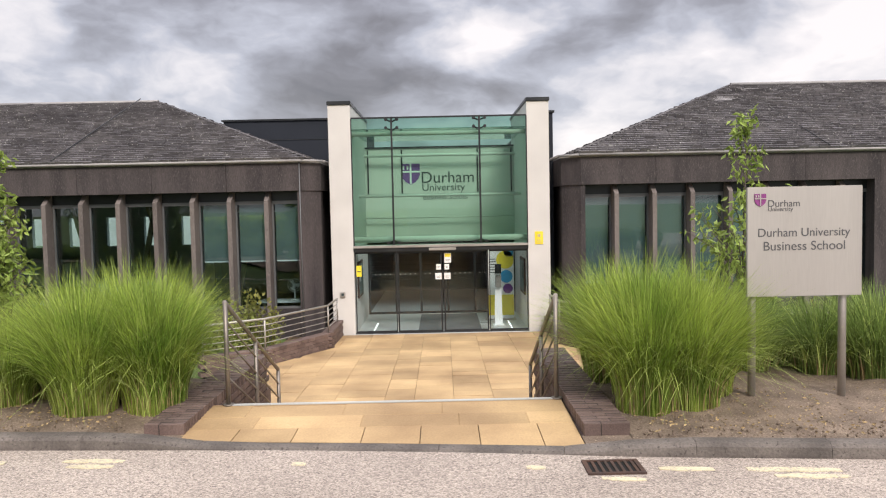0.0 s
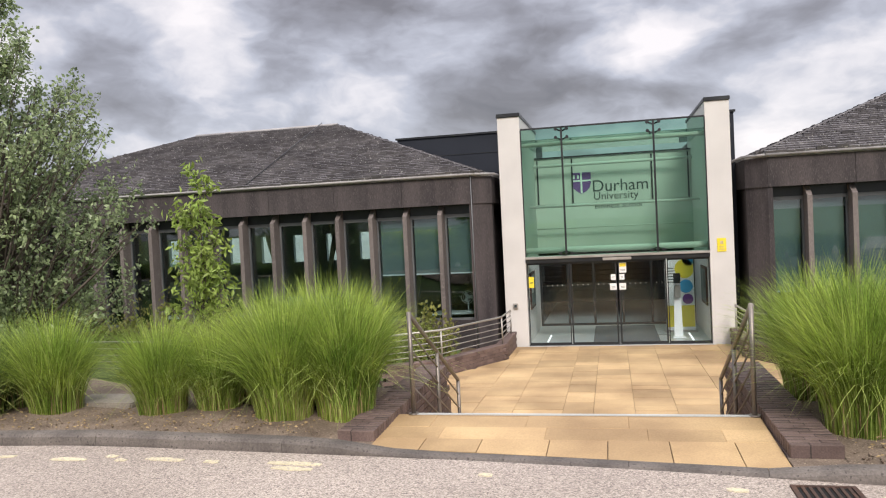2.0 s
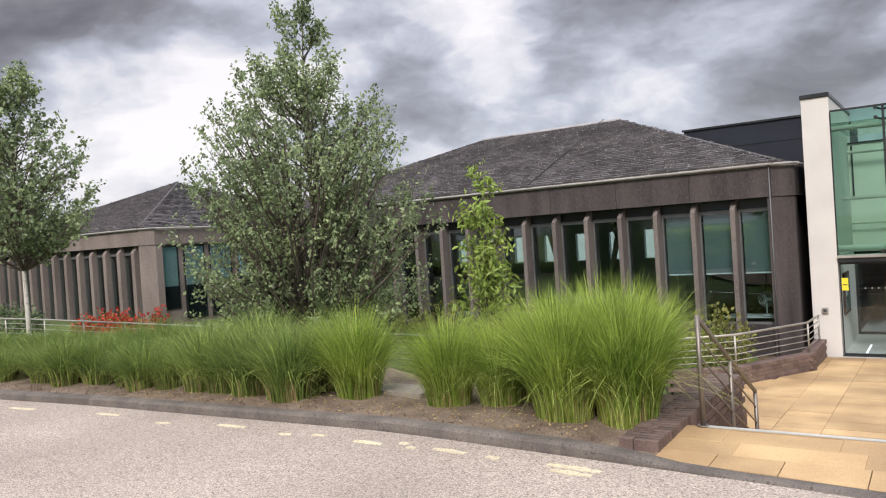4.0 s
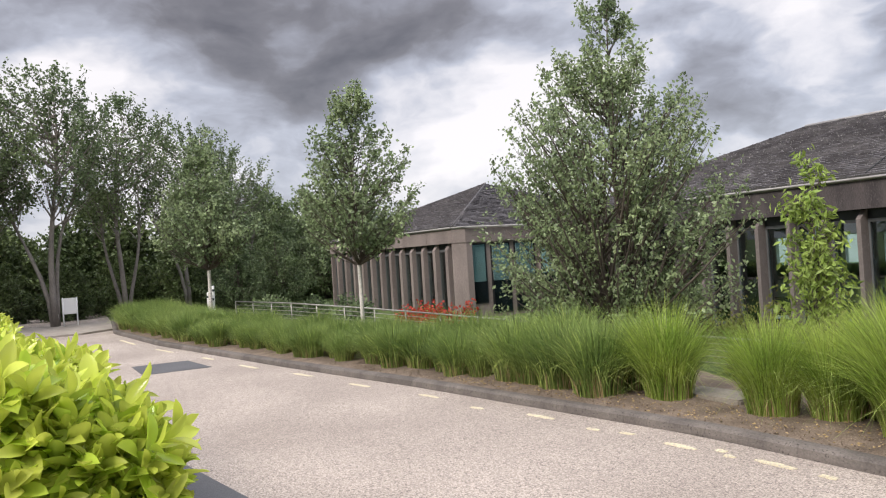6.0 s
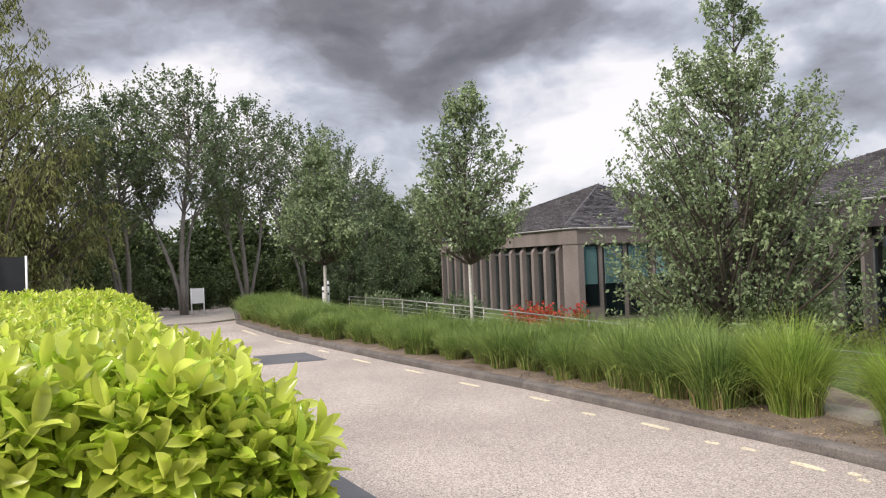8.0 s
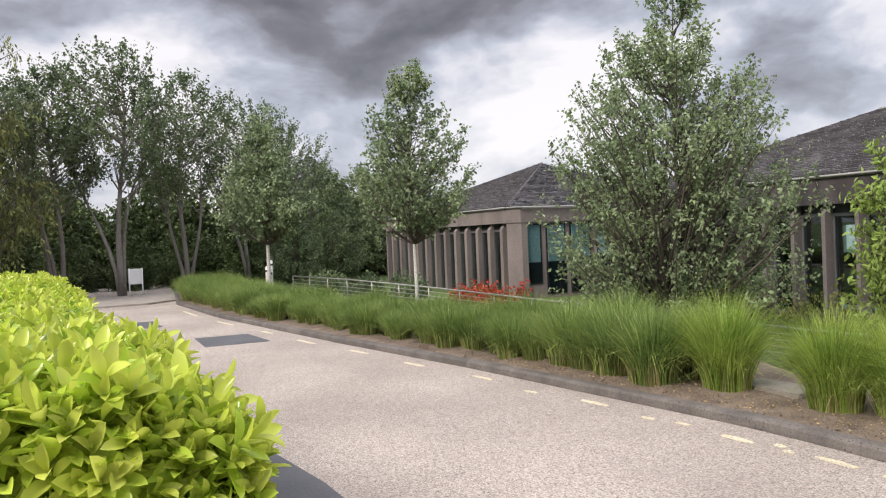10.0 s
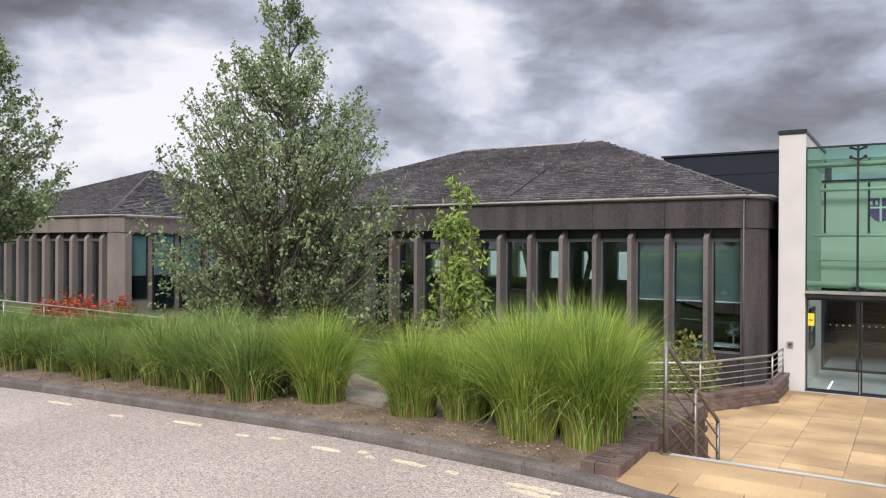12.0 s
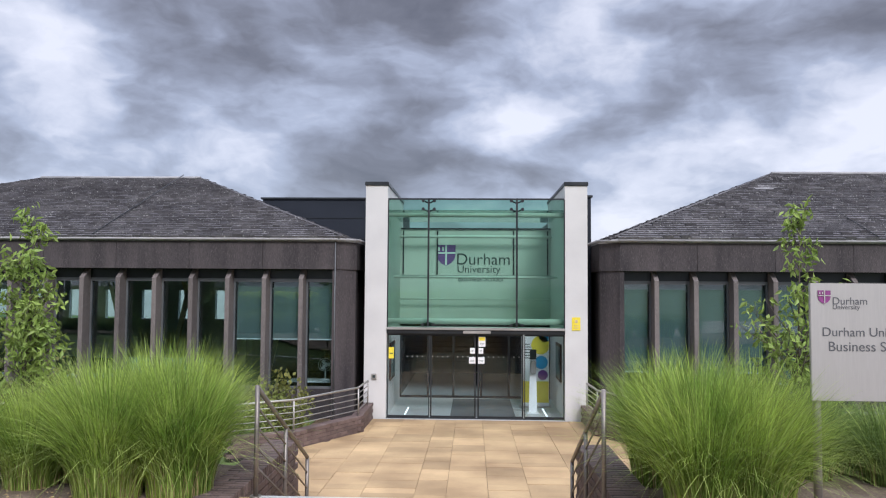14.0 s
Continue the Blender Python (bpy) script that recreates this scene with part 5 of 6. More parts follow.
rnd = random.Random(21)
NEAR_AT = [(-5.70, 6.60, 0.86), (-4.48, 6.60, 0.80), (-3.98, 6.80, 0.78), (-3.14, 6.50, 0.95), (-2.60, 6.66, 0.98), (-2.95, 7.75, 0.95), (-3.5, 8.2, 0.9), (-3.0, 7.1, 1.0), (-3.6, 7.1, 0.92), 
           (1.72, 6.32, 0.96), (2.06, 6.34, 0.96), (2.32, 6.72, 0.95), (1.82, 6.85, 1.0), (1.66, 7.45, 0.95)]
for k, (x, y, s) in enumerate(NEAR_AT):
    grass_clump((x, y, min(0.02, ground_z(x, y) + 0.02)), NEAR_GRASS[k % 4], s, rnd.uniform(0, 6.3), "large fresh-green ornamental grass clump growing in soil", "ornamental grasses")
row_height = lambda x: float(np.interp(x, (-30, -26, -20, -14, -9.5, -7.6, -6.4), (1.15, 1.1, 0.95, 0.86, 0.95, 1.2, 1.3)))
x = -6.6
while x > -30:
    k = kerb_y(x)
    for off, sc in ((0.85, 0.9), (1.3, 0.95), (1.85, 1.0)):
        if (x < -27.5 or x > -7.8) and off > 1.6:
            continue
        grass_clump((x + rnd.uniform(-0.18, 0.18), k + off - (0.28 if x < -17 else 0.1) + rnd.uniform(-0.14, 0.14), 0.02), ROW_GRASS[rnd.randrange(5)], sc * row_height(x) * rnd.uniform(0.78, 1.16), rnd.uniform(0, 6.3),
                    "green ornamental grass clump in the roadside row", "roadside grass row")
    x -= 0.50
for x, y, s in ((3.05, 7.6, 1.0), (3.4, 7.9, 1.05), (3.8, 7.5, 1.1), (4.2, 7.2, 1.2), (4.5, 7.7, 1.2), (4.9, 7.2, 1.25), (5.5, 7.3, 1.25), (2.7, 8.0, 1.05), (6.2, 7.4, 1.25), (7.0, 7.3, 1.25), (7.8, 7.5, 1.25), (3.3, 8.4, 1.0), (4.1, 8.4, 1.0), (5.2, 8.2, 1.1)):
    grass_clump((x, y, min(0.02, ground_z(x, y) + 0.02)), ROW_GRASS[rnd.randrange(4)], s, rnd.uniform(0, 6.3), "green ornamental grass clump behind the sign", "ornamental grasses")


def leaves_mesh(centres, dirs, size, rng, material, jitter=0.3, fold=0.25, wide=0.72):
    """Small folded diamond leaves at given points, hanging roughly along dirs."""
    n = len(centres)
    d = dirs + rng.normal(0, jitter, (n, 3))
    d /= np.linalg.norm(d, axis=1, keepdims=True) + 1e-9
    r = rng.normal(0, 1, (n, 3))
    side = np.cross(d, r)
    side /= np.linalg.norm(side, axis=1, keepdims=True) + 1e-9
    up = np.cross(side, d)
    L = size * rng.uniform(0.7, 1.3, (n, 1))
    tip, mid = centres + d * L, centres + d * L * 0.45
    a, b = mid + side * L * wide * 0.5 + up * L * fold * 0.4, mid - side * L * wide * 0.5 + up * L * fold * 0.4
    verts = np.stack([centres, a, tip, b], 1).reshape(-1, 3)
    faces = [(4 * i, 4 * i + 1, 4 * i + 2, 4 * i + 3) for i in range(n)]
    return verts.tolist(), faces


def build_tree(name, label, at, height, crown, lean_up, stems, limbs, leaves, leaf, leaf_mat, bark, seed, base_clear=0.0, trunk_r=0.05, hang=0.7, twig=0.35, category="tree", group="", spread0=0.0, wide=0.72, sway=0.03):
    """A tree: tapered stems, limbs that fill the crown's outline, and many small leaves along the twigs. crown(h) is the crown's radius at
    a share h of its height above the clear trunk."""
    rng = np.random.default_rng(seed)
    rr = random.Random(seed)
    t = thing(name, label, category, at, group)
    A = Vector(at)
    bm = bmesh.new()
    stem_pts = []
    for k in range(stems):
        a = 2 * math.pi * k / max(stems, 1) + rr.uniform(-0.4, 0.4)
        top = height * (0.94 if k == 0 else rr.uniform(0.5, 0.68) if stems > 3 else rr.uniform(0.62, 0.85))
        so = 0 if stems == 1 else rr.uniform(0.05, 0.2)
        off = 0.0 if k == 0 else spread0 * rr.uniform(0.6, 1.0)
        pts, rad = [], []
        wob = rr.uniform(0, 10)
        for j in range(9):
            s = j / 8
            pts.append(A + Vector((math.cos(a) * (so + off * s**1.3) + sway * height * 0.35 * math.sin(s * 5 + wob) * s, math.sin(a) * (so + off * s**1.3) + sway * height * 0.3 * math.cos(s * 4 + wob) * s, top * s - (0.1 if j == 0 else 0))))
            rad.append(max(trunk_r * (1 if k == 0 else 0.75) * (1 - s) ** 0.8, 0.006))
        tube(bm, pts, rad, 7)
        stem_pts.append(pts)
    part("trunk", bm, bark, t)
    bm = bmesh.new()
    tips = []
    widest = max(crown(k / 20) for k in range(21))
    for i in range(limbs):
        while True:
            hh = rr.random()
            if rr.random() < (crown(hh) / widest) ** 1.3:
                break
        h = base_clear + (1 - base_clear) * hh
        zt = h * height
        a = rr.uniform(0, 2 * math.pi)
        # a limb springs from the stem on its own side, near the top from the leader
        pts = stem_pts[0 if hh > 0.6 or stems == 1 else max(range(stems), key=lambda q: math.cos(a - 2 * math.pi * q / stems) + rr.uniform(0, 0.8))]
        zs = max(zt - lean_up * rr.uniform(0.5, 1.2) * crown(hh), base_clear * height * 0.8, 0.1)
        top_z = pts[-1].z - A.z
        s = min(zs / top_z, 0.97)
        j = min(int(s * 8), 7)
        p0 = pts[j].lerp(pts[j + 1], s * 8 - j)
        R = crown(hh) * math.sqrt(rr.uniform(0.15, 1.0)) * rr.uniform(0.85, 1.12)
        p3 = A + Vector((math.cos(a) * R, math.sin(a) * R, zt))
        # the limb leaves the stem outwards and turns up towards its tip
        pm = p0.lerp(p3, 0.6) - Vector((0, 0, 0.14 * R * rr.uniform(0.2, 1)))
        L = (p3 - p0).length
        tube(bm, [p0, p0.lerp(pm, 0.6), pm.lerp(p3, 0.35), p3], [max(0.010 * L, 0.006) + trunk_r * 0.12, max(0.008 * L, 0.006), max(0.006 * L, 0.005), 0.003], 4, False)
        tips.append((p0, pm, p3, 0.45 + 0.55 * crown(hh) / widest))
    per = max(1, leaves // max(len(tips), 1))
    C, D = [], []
    twig_v, twig_f = [], []
    for p0, pm, p3, size in tips:
        q0, q1, q2 = (np.array(p) for p in (p0, pm, p3))
        count = max(5, per // 14)
        out = q2 - q0
        out /= np.linalg.norm(out) + 1e-9
        for k in range(count):
            u = 1.0 if k == 0 else rng.uniform(0.22, 1.0) ** 0.8
            start = (1 - u) ** 2 * q0 + 2 * u * (1 - u) * q1 + u**2 * q2
            way = out * 0.5 + np.array((0, 0, 0.55 if hang < 1 else -0.9)) + rng.normal(0, 0.55 if k else 0.15, 3)
            way /= np.linalg.norm(way) + 1e-9
            reach = twig * size * rng.uniform(0.9, 2.1)
            n = max(2, int(per / count * rng.uniform(0.6, 1.4)))
            w = rng.uniform(0.08, 1.06, (n, 1))
            sag = np.array((0, 0, -0.22 * reach * hang))
            C.append(start + way * reach * w + sag * w**2 + rng.normal(0, 0.028 + 0.09 * twig, (n, 3)))
            d = way * 0.35 + np.array((0, 0, -hang)) + 0.55 * rng.normal(0, 1, (n, 3))
            D.append(d / (np.linalg.norm(d, axis=1, keepdims=True) + 1e-9))
            side = np.cross(way, rng.normal(0, 1, 3))
            side *= 0.004 / (np.linalg.norm(side) + 1e-9)
            i0, end = len(twig_v), start + way * reach + sag
            third = np.cross(way, side)
            twig_v += [tuple(start + side), tuple(start - 0.5 * side + third), tuple(start - 0.5 * side - third), tuple(end)]
            twig_f += [(i0, i0 + 1, i0 + 3), (i0 + 1, i0 + 2, i0 + 3), (i0 + 2, i0, i0 + 3)]
    limb_mat = BARK if bark is BIRCH_BARK else bark
    tagged(part("limb_work", bm, limb_mat, t), kind="stuff")
    tagged(under(new("twig_work", from_arrays("twig_work", twig_v, twig_f, limb_mat)), t), kind="stuff")
    C, D = np.concatenate(C), np.concatenate(D)
    ok = C[:, 2] > A.z + 0.05
    C, D = C[ok], D[ok]
    v, f = leaves_mesh(C, D, leaf, rng, leaf_mat, wide=wide)
    tagged(under(new("crown", from_arrays("crown", v, f, leaf_mat)), t), kind="stuff")
    return t


def profile(*pts):
    hs, rs = zip(*pts)
    return lambda h: float(np.interp(h, hs, rs))


build_tree("birch_tree", "large multi-stemmed birch with dense small leaves", (-10.02, 10.4, -0.35), 7.4, profile((0, 1.7), (0.12, 2.15), (0.3, 2.4), (0.5, 2.15), (0.6, 1.75), (0.68, 1.25), (0.76, 0.75), (0.85, 0.46), (0.93, 0.28), (1, 0.14)),
           0.9, 7, 440, 45000, 0.078, BIRCH_LEAF, BARK, 5, 0.04, 0.06, 0.6, 0.25, spread0=1.1, wide=0.62, group="birch trees")
build_tree("birch_tree", "young white-barked birch with an upright crown", (-16.6, 8.5, -0.05), 6.4, profile((0, 0.9), (0.12, 1.45), (0.33, 1.5), (0.6, 1.05), (0.82, 0.5), (1, 0.05)),
           0.9, 1, 210, 12000, 0.09, BIRCH_LEAF, BIRCH_BARK, 6, 0.33, 0.055, 0.6, 0.22, group="birch trees")
build_tree("birch_tree", "young white-barked birch with a forked trunk", (-26.0, 7.5, -0.05), 6.7, profile((0, 1.2), (0.15, 1.85), (0.35, 1.6), (0.6, 0.95), (0.85, 0.35), (1, 0.05)),
           0.9, 2, 220, 14000, 0.11, BIRCH_LEAF, BIRCH_BARK, 7, 0.34, 0.075, 0.6, 0.3, spread0=0.8, group="birch trees")
build_tree("cherry_sapling", "slender young cherry with bright green leaves", (-5.25, 8.75, -0.35), 3.0, profile((0, 0.30), (0.25, 0.42), (0.5, 0.33), (0.75, 0.32), (1, 0.10)),
           0.9, 1, 110, 2600, 0.098, CHERRY_LEAF, BARK, 8, 0.12, 0.02, 0.9, 0.10, wide=0.42, group="cherry saplings")
build_tree("cherry_sapling", "slender young cherry leaning behind the sign", (3.62, 9.0, -0.42), 3.28, profile((0, 0.5), (0.3, 0.62), (0.45, 0.7), (0.6, 0.25), (0.8, 0.20), (1, 0.07)),
           0.9, 1, 100, 2200, 0.098, CHERRY_LEAF, BARK, 9, 0.25, 0.02, 0.9, 0.10, wide=0.42, group="cherry saplings")


def shrub(label, at, rx, ry, h, n, leaf, material, seed, flowers=0, group="shrubs"):
    rng = np.random.default_rng(seed)
    t = thing("shrub", label, "shrub", at, group)
    bm = bmesh.new()
    rr = random.Random(seed)
    C = []
    stems = max(10, int(14 * rx))
    for k in range(stems):
        a, q = rr.uniform(0, 6.283), math.sqrt(rr.random())
        top = Vector((at[0] + math.cos(a) * rx * q, at[1] + math.sin(a) * ry * q, at[2] + h * (1 - 0.45 * q * q) * rr.uniform(0.75, 1.08)))
        p0 = Vector((at[0] + math.cos(a) * rx * q * 0.5, at[1] + math.sin(a) * ry * q * 0.5, at[2] - 0.05))
        tube(bm, [p0, p0.lerp(top, 0.6) + Vector((0, 0, 0.05)), top], [0.012, 0.008, 0.003], 4, False)
        m = n // stems
        u = rng.uniform(0.1, 1.05, (m, 1))
        C.append(np.array(p0) * (1 - u) + np.array(top) * u + rng.normal(0, 0.10, (m, 3)))
    part("stem_base", bm, BARK, t)
    C = np.concatenate(C)
    C = C[C[:, 2] > at[2] + 0.02]
    d = C - np.array((at[0], at[1], at[2]))
    d /= np.linalg.norm(d, axis=1, keepdims=True)
    v, f = leaves_mesh(C, d, leaf, rng, material, 0.7)
    under(new("foliage", from_arrays("foliage", v, f, material)), t)
    if flowers:
        pick = C[rng.integers(0, len(C), flowers)]
        pick = pick[pick[:, 2] > at[2] + h * 0.35] + np.array((0, -0.05, 0.08))
        v, f = leaves_mesh(pick, np.tile((0, 0, 1.0), (len(pick), 1)), 0.09, rng, RED_PETAL, 1.0, 0.3, 0.9)
        tagged(under(new("red_bloom", from_arrays("red_bloom", v, f, RED_PETAL)), t), kind="stuff")
    return t


shrub("olive-green shrub with yellowing leaves behind the railing", (-4.0, 15.6, -1.3), 0.75, 0.7, 1.25, 1500, 0.09, SHRUB_LEAF, 41)
shrub("olive-green shrub with yellowing leaves behind the railing", (-5.3, 15.3, -1.3), 0.9, 0.7, 1.0, 1400, 0.09, SHRUB_LEAF, 42)
shrub("brownish green shrub behind the railing", (-9.3, 13.7, -1.2), 1.1, 0.8, 1.7, 1500, 0.08, SHRUB_LEAF, 43)
shrub("brownish green shrub behind the railing", (-7.8, 13.9, -1.25), 1.0, 0.8, 1.7, 1300, 0.08, SHRUB_LEAF, 44)
for k, x in enumerate((-17.6, -18.6, -19.6, -20.6)):
    shrub("low shrub covered in red flowers", (x - 1.2, 12.9 + 0.1 * k, -0.75), 0.7, 0.6, 0.84, 900, 0.07, SHRUB_LEAF, 50 + k, 700, "red flowering shrubs")
for k in range(9):
    shrub("green shrub along the office wall", (-8.2 - 1.1 * k, 16.2, -1.2 + 0.045 * k * 1.1), 0.7, 0.6, 0.8, 900, 0.09, SHRUB_LEAF, 60 + k, 0, "shrubs along the wall")
for k in range(5):
    shrub("green shrub along the office wall", (5.2 + 1.3 * k, 15.6, -1.3), 0.8, 0.7, 0.85, 900, 0.09, SHRUB_LEAF, 80 + k, 0, "shrubs along the wall")


for k in range(9):
    shrub("dense green shrub below the long railing", (-22.5 - 1.25 * k, 11.2 + 0.5 * math.sin(k * 2.0), -0.55), 0.9, 0.8, 0.95 + 0.2 * math.sin(k * 1.3), 1300, 0.11, WOOD_LEAF, 110 + k, 0, "shrubs below the railing")


# ---------------- laurel hedge ----------------
def laurel_leaf(rng, base, d, up, L, W, verts, faces):
    """A broad curved leaf of twelve faces along d from base, its face towards up."""
    side = d.cross(up).normalized()
    up = side.cross(d).normalized()
    st = ((0.0, 0.07), (0.14, 0.45), (0.32, 0.82), (0.52, 1.0), (0.72, 0.92), (0.88, 0.6), (1.0, 0.03))
    curl = rng.uniform(-0.02, 0.34)
    k = len(verts)
    for s, w in st:
        c = base + d * (L * s) - up * (L * curl * s * s)
        e = up * (W * w * 0.28)
        verts.extend([tuple(c + side * (W * w * 0.5) + e), tuple(c), tuple(c - side * (W * w * 0.5) + e)])
    for j in range(6):
        a = k + 3 * j
        faces.extend([(a, a + 1, a + 4, a + 3), (a + 1, a + 2, a + 5, a + 4)])


HX0, HX1, HY0, HY1, HTOP = -12.5, -1.77, -1.7, 0.57, 1.45


def hedge():
    h = thing("laurel_hedge", "glossy bright green laurel hedge with upright young shoots", "hedge", ((HX0 + HX1) / 2, (HY0 + HY1) / 2, ROAD_Z))
    rng = random.Random(77)

    def height(x, y):
        return HTOP + 0.10 * noise.noise((x * 0.9, y * 0.9, 1)) + 0.05 * noise.noise((x * 2.7, y * 2.7, 4)) - 0.15 * smooth(0.15, 0.62, y) + 0.03 * smooth(-2.3, -1.75, x)

    # a core of inner leaves, the shade between the shoots put into their colour
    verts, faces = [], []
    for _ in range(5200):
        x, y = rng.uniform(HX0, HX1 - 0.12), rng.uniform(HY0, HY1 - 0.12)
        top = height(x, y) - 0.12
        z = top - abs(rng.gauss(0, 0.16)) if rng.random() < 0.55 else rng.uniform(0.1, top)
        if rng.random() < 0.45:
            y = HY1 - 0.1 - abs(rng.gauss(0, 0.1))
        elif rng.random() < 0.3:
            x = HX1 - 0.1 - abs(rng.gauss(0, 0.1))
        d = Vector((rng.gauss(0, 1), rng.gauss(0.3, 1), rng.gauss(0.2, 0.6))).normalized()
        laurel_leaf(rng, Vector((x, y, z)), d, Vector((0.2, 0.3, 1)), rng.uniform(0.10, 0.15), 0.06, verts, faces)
    under(new("inner_foliage", from_arrays("inner_foliage", verts, faces, LAUREL_SHADE, True)), h)
    # an added lumpy block in the same shade green fills the inside
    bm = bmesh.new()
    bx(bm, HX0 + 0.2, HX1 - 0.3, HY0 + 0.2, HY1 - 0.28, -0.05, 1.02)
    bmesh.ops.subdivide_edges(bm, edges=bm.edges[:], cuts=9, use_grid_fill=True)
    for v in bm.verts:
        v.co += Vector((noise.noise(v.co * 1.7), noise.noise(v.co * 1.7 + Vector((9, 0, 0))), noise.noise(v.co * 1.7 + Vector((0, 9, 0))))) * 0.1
    part("inner_twigs", bm, LAUREL_SHADE, h)
    # shoots: whorls of leaves on short stems
    verts, faces, old_v, old_f = [], [], [], []

    def shoot(p, axis, n, L):
        axis = axis.normalized()
        a0 = rng.uniform(0, 6.28)
        o1 = axis.orthogonal().normalized()
        o2 = axis.cross(o1)
        for k in range(n):
            s = k / n
            a = a0 + k * 2.4
            out = o1 * math.cos(a) + o2 * math.sin(a)
            spread = 1.1 - 0.85 * s
            d = (axis * (0.35 + 0.9 * s) + out * spread).normalized()
            l = L * (0.95 - 0.25 * s) * rng.uniform(0.8, 1.15)
            young = s > rng.uniform(0.3, 0.75)
            laurel_leaf(rng, p + axis * (L * 0.85 * s), d, axis - out * 0.2, l, l * rng.uniform(0.34, 0.42), verts if young else old_v, faces if young else old_f)

    for _ in range(7600):
        x = HX1 - (HX1 - HX0) * rng.random() ** 1.7
        y = HY0 + (HY1 - HY0) * rng.random() ** 0.8
        side = rng.random()
        if side < 0.62:
            z = height(x, y) - rng.uniform(0.02, 0.16)
            axis = Vector((rng.gauss(0, 0.35), rng.gauss(0.08, 0.35), 1))
        elif side < 0.84:
            y = HY1 - rng.uniform(0.02, 0.14)
            z = rng.uniform(0.2, height(x, y))
            y -= 0.14 * (1 - z / 1.4)
            axis = Vector((rng.gauss(0, 0.35), 0.8, rng.uniform(0.2, 1.0)))
        else:
            x = HX1 - rng.uniform(0.02, 0.16)
            z = rng.uniform(0.4, height(x, y))
            axis = Vector((0.8, rng.gauss(0, 0.35), rng.uniform(0.2, 1.0)))
        shoot(Vector((x, y, z)), axis, rng.choice((7, 8, 9, 10)), rng.uniform(0.07, 0.108))
    under(new("young_foliage", from_arrays("young_foliage", verts, faces, LAUREL, True)), h)
    under(new("older_foliage", from_arrays("older_foliage", old_v, old_f, LAUREL_MID, True)), h)


hedge()


# ---------------- woodland and the far end of the road ----------------
alder = build_tree("woodland_tree", "tall slender tree with open crown and bare pale trunks", (-32.4, 3.4, 0), 9.7, profile((0, 1.5), (0.35, 2.8), (0.7, 2.7), (0.9, 1.9), (1, 0.5)), 0.75, 3, 100, 9600, 0.125, WOOD_LEAF, PALE_BARK, 101, 0.48, 0.13, 0.2, 0.5, spread0=2.6, sway=0.16, group="woodland trees")
alder2 = build_tree("woodland_tree", "tall slender tree with open crown and bare pale trunks", (-34.8, 6.4, 0), 9.3, profile((0, 1.5), (0.35, 2.6), (0.7, 2.5), (0.9, 1.7), (1, 0.5)), 0.75, 3, 100, 9600, 0.125, WOOD_LEAF, PALE_BARK, 102, 0.44, 0.12, 0.2, 0.5, spread0=2.4, sway=0.16, group="woodland trees")
for src, x, y, s, a in ((alder2, -33.3, 1.2, 0.95, 2.0), (alder, -37.0, 9.6, 0.9, 1.0), (alder, -37.5, -1.2, 1.0, 3.0), (alder2, -39, 12.5, 0.85, 4.0)):
    copy_thing(src, Matrix.Translation((x, y, 0)) @ Matrix.Rotation(a, 4, "Z") @ Matrix.Scale(s, 4))
bushy = build_tree("woodland_tree", "broad dense green tree at the edge of the wood", (-43, 15.5, 0), 6.4, profile((0, 2.2), (0.2, 3.0), (0.5, 2.8), (0.8, 1.7), (1, 0.3)), 0.8, 3, 180, 16000, 0.17, WOOD_LEAF, BARK, 103, 0.04, 0.15, 0.3, 0.5, spread0=1.4, group="woodland trees")
dark = build_tree("woodland_tree", "dense tree in the wood, its leaves coloured dark for shade", (-43, 1.6, 0), 4.9, profile((0, 2.0), (0.3, 2.3), (0.7, 1.8), (1, 0.4)), 0.8, 2, 170, 12000, 0.19, DARK_LEAF, BARK, 104, 0.02, 0.2, 0.3, 0.55, spread0=1.2, group="woodland trees")
for x, y, s, a in ((-38.5, 17.5, 0.85, 1.3), (-47, 20, 1.05, 2.2), (-52, 26, 1.2, 5), (-38.0, 12.6, 0.55, 4.4), (-33.6, 10.9, 0.46, 0.7), (-35.2, 13.4, 0.55, 3.1)):
    copy_thing(bushy, Matrix.Translation((x, y, -0.1)) @ Matrix.Rotation(a, 4, "Z") @ Matrix.Scale(s, 4))
for k in range(16):
    y = -12 + 2.1 * k
    copy_thing(dark, Matrix.Translation((-44 + 1.8 * math.sin(k * 1.7), y, -0.1)) @ Matrix.Rotation(k * 1.1, 4, "Z") @ Matrix.Scale(1.0 + 0.25 * math.sin(k * 2.3), 4))
for k in range(7):
    y = -6 + 2.6 * k
    copy_thing(dark, Matrix.Translation((-38.5 + 0.9 * math.sin(k * 2.1), y, -0.2)) @ Matrix.Rotation(k * 2.1, 4, "Z") @ Matrix.Scale(0.6 + 0.1 * math.sin(k * 1.3), 4))
willow = build_tree("willow_tree", "large olive-green willow with drooping twigs", (-31.5, -3.4, 0), 12.6, profile((0, 3.6), (0.25, 4.6), (0.55, 4.2), (0.8, 3.0), (1, 0.6)), 0.9, 2, 330, 40000, 0.19, WILLOW_LEAF, BARK, 105, 0.10, 0.28, 1.6, 0.5, spread0=1.6, wide=0.34)
copy_thing(willow, Matrix.Translation((-39, -9.5, 0)) @ Matrix.Rotation(2.0, 4, "Z") @ Matrix.Scale(1.05, 4))


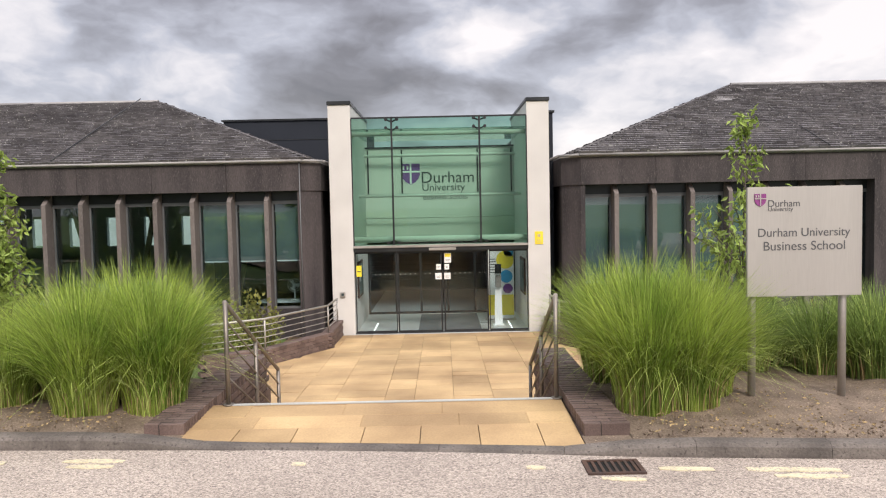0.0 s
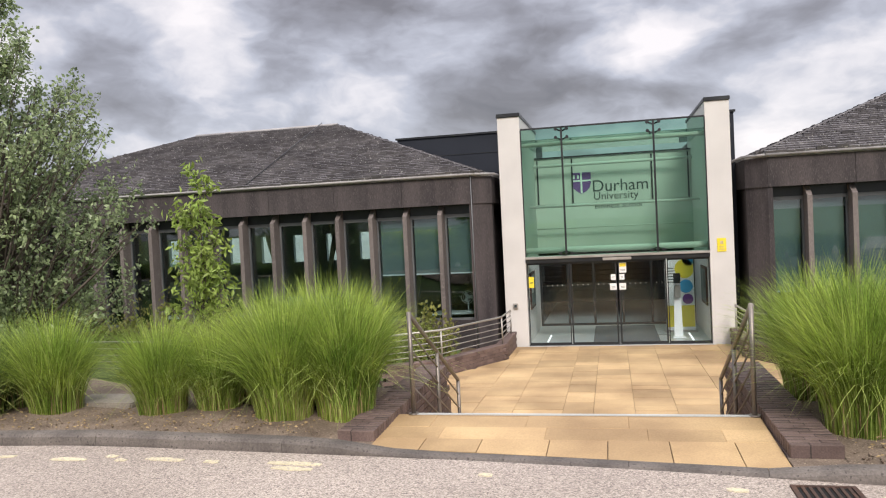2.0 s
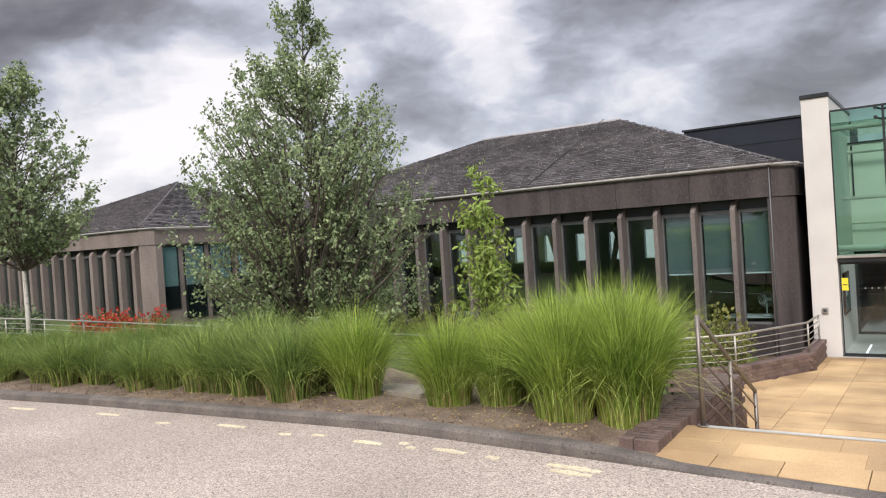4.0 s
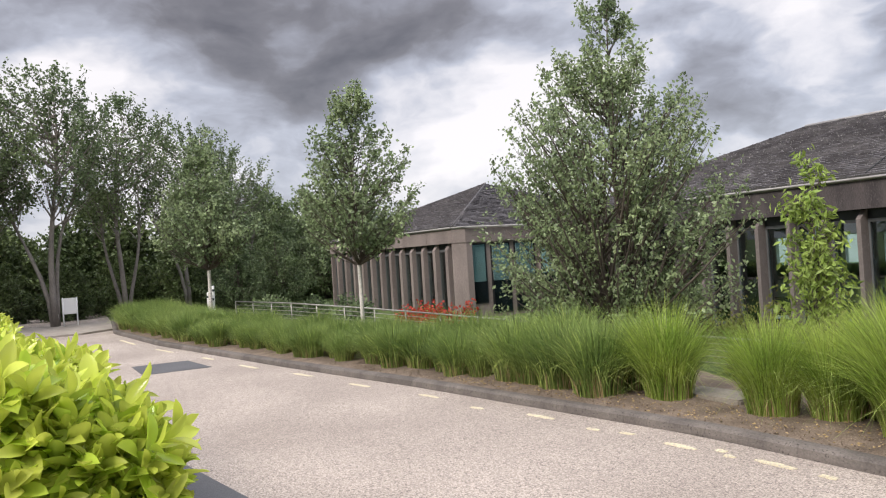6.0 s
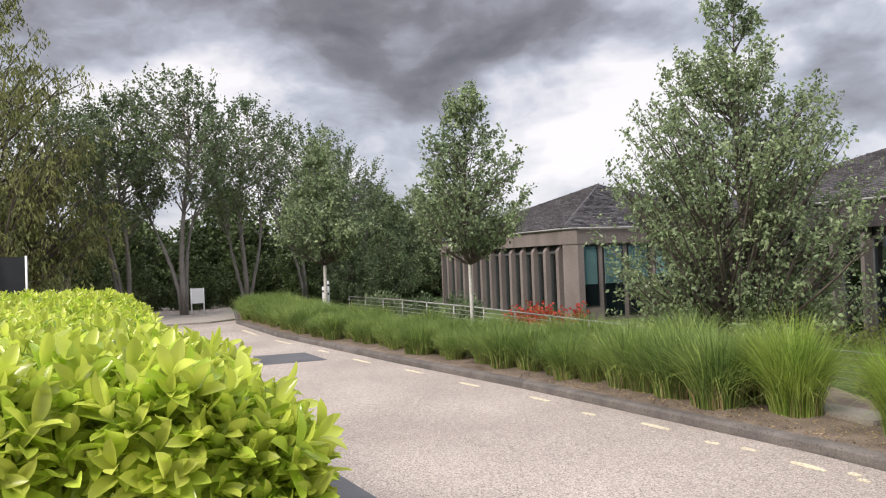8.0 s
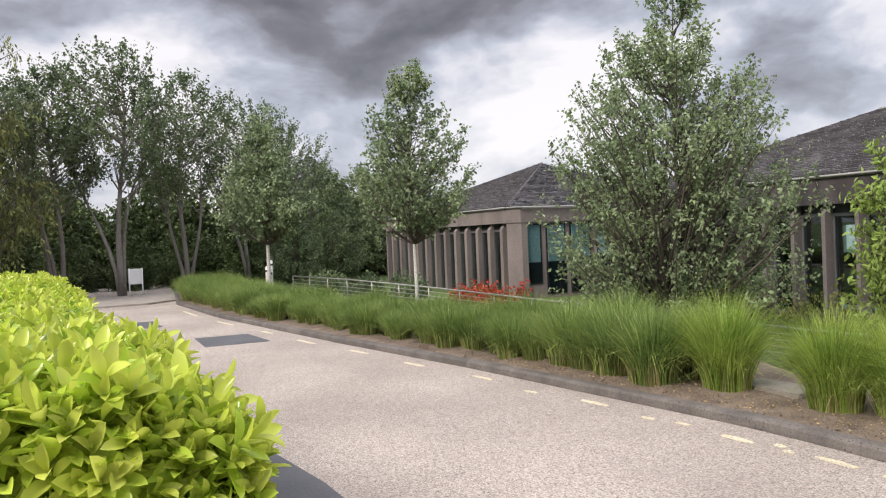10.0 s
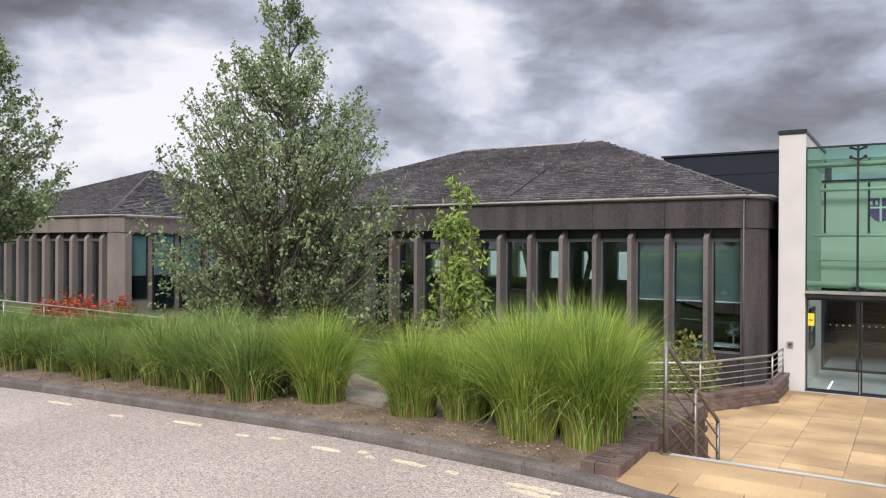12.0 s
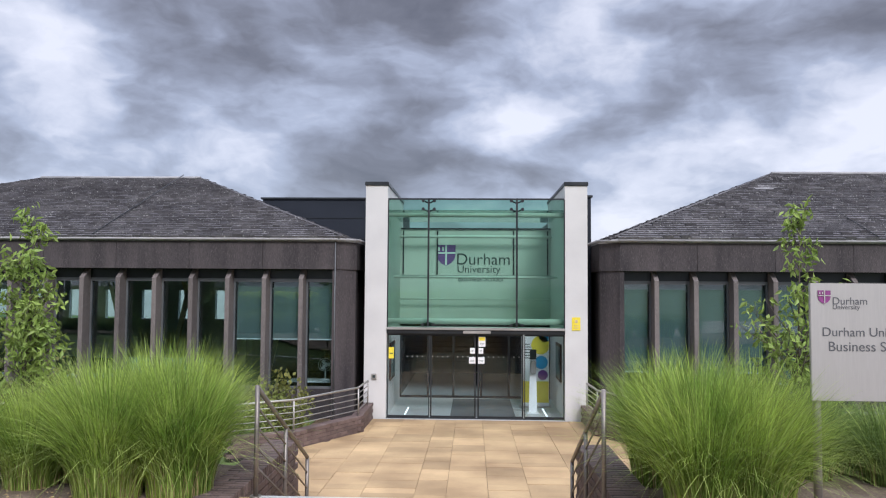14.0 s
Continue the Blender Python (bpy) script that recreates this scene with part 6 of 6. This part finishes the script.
def board_on_posts(x, y, w, z0, z1, material, label, category="sign", name="road_sign"):
    s = thing(name, label, category, (x, y, ROAD_Z))
    # faces along the road
    part("board", box(x - 0.02, x + 0.02, y - w / 2, y + w / 2, z0, z1, 0.006), material, s)
    for sy in (-w / 2 + 0.03, w / 2 - 0.03):
        bm = bmesh.new()
        tube(bm, [(x + 0.05, y + sy, ROAD_Z - 0.1), (x + 0.05, y + sy, z1 + 0.02)], 0.025, 8)
        part("post", bm, WHITE, s)


board_on_posts(-32.0, 3.88, 0.54, 0.45, 1.06, WHITE, "plain white board on two white posts by the road end")
board_on_posts(-20.5, -1.62, 0.66, 0.9, 2.24, DARK_FRAME, "dark board seen between white posts above the hedge")


def bollard(x, y, h):
    b = thing("bollard", "short white bollard by the road", "bollard", (x, y, ROAD_Z), "white bollards")
    bm = bmesh.new()
    tube(bm, [(x, y, ROAD_Z - 0.1), (x, y, h - 0.03), (x, y, h)], [0.065, 0.065, 0.045], 12)
    part("body", bm, WHITE, b)
    bm = bmesh.new()
    tube(bm, [(x, y, h - 0.22), (x, y, h - 0.14)], 0.068, 12)
    part("band", bm, INK, b)


bollard(-32.4, 3.46, 0.47)
bollard(-30.5, 8.9, 1.15)
bollard(-29.0, 8.3, 0.95)
bollard(-27.5, 8.0, 0.9)
solid("pavement", prism(bmesh.new(), [(-33.5, -7.0), (-27.8, -7.0), (-27.0, 1.0), (-26.9, 3.6), (-28.2, 5.2), (-33.2, 6.4)], -0.13, 0.0), PALE_STONE, "pale pavement at the far end of the road", "pavement", kind="structure")


# ---------------- dry leaf litter on the beds ----------------
def litter():
    rng = np.random.default_rng(9)
    C = []
    for _ in range(1700):
        x = rng.uniform(-9, -2.6) if rng.uniform() < 0.6 else rng.uniform(1.5, 6.5)
        y = kerb_y(x) + 0.2 + abs(rng.normal(0, 0.7))
        if y < 9:
            C.append((x, y, 0.05 + 0.03 * noise.noise((x * 1.3, y * 1.6, 2))))
    C = np.array(C)
    d = rng.normal(0, 1, (len(C), 3)) * np.array((1, 1, 0.15))
    d /= np.linalg.norm(d, axis=1, keepdims=True)
    v, f = leaves_mesh(C, d, 0.03, rng, STRAW, 0.1, 0.4, 0.5)
    tagged(new("leaf_litter", from_arrays("leaf_litter", v, f, STRAW)), "scattered dry leaf litter lying on the soil", "leaf litter", kind="stuff")


litter()


def clods():
    """Small crumbs of soil and stone lying on the beds."""
    rng = np.random.default_rng(14)
    verts, faces = [], []
    for _ in range(4200):
        x = rng.uniform(-12, -2.5) if rng.uniform() < 0.6 else rng.uniform(1.5, 6.5)
        y = kerb_y(x) + 0.17 + abs(rng.normal(0, 0.6))
        if y > 7.6:
            continue
        r = 0.004 + 0.011 * rng.uniform() ** 3
        z = 0.035 + 0.03 * noise.noise((x * 1.3, y * 1.6, 2)) - 0.045 * smooth(0.55, 0.1, min(abs(x + 2.41), abs(x - 1.41)))
        i = len(verts)
        for d in ((1, 0, 0), (0, 1, 0), (-1, 0, 0), (0, -1, 0), (0, 0, 1), (0, 0, -1)):
            verts.append(tuple(np.array((x, y, z)) + np.array(d) * r * rng.uniform(0.6, 1.4, 3)))
        for k in range(4):
            faces += [(i + k, i + (k + 1) % 4, i + 4), (i + (k + 1) % 4, i + k, i + 5)]
    tagged(new("soil_crumbs", from_arrays("soil_crumbs", verts, faces, SOIL, True)), "small crumbs of dry soil lying on the beds", "soil crumbs", kind="stuff")


clods()
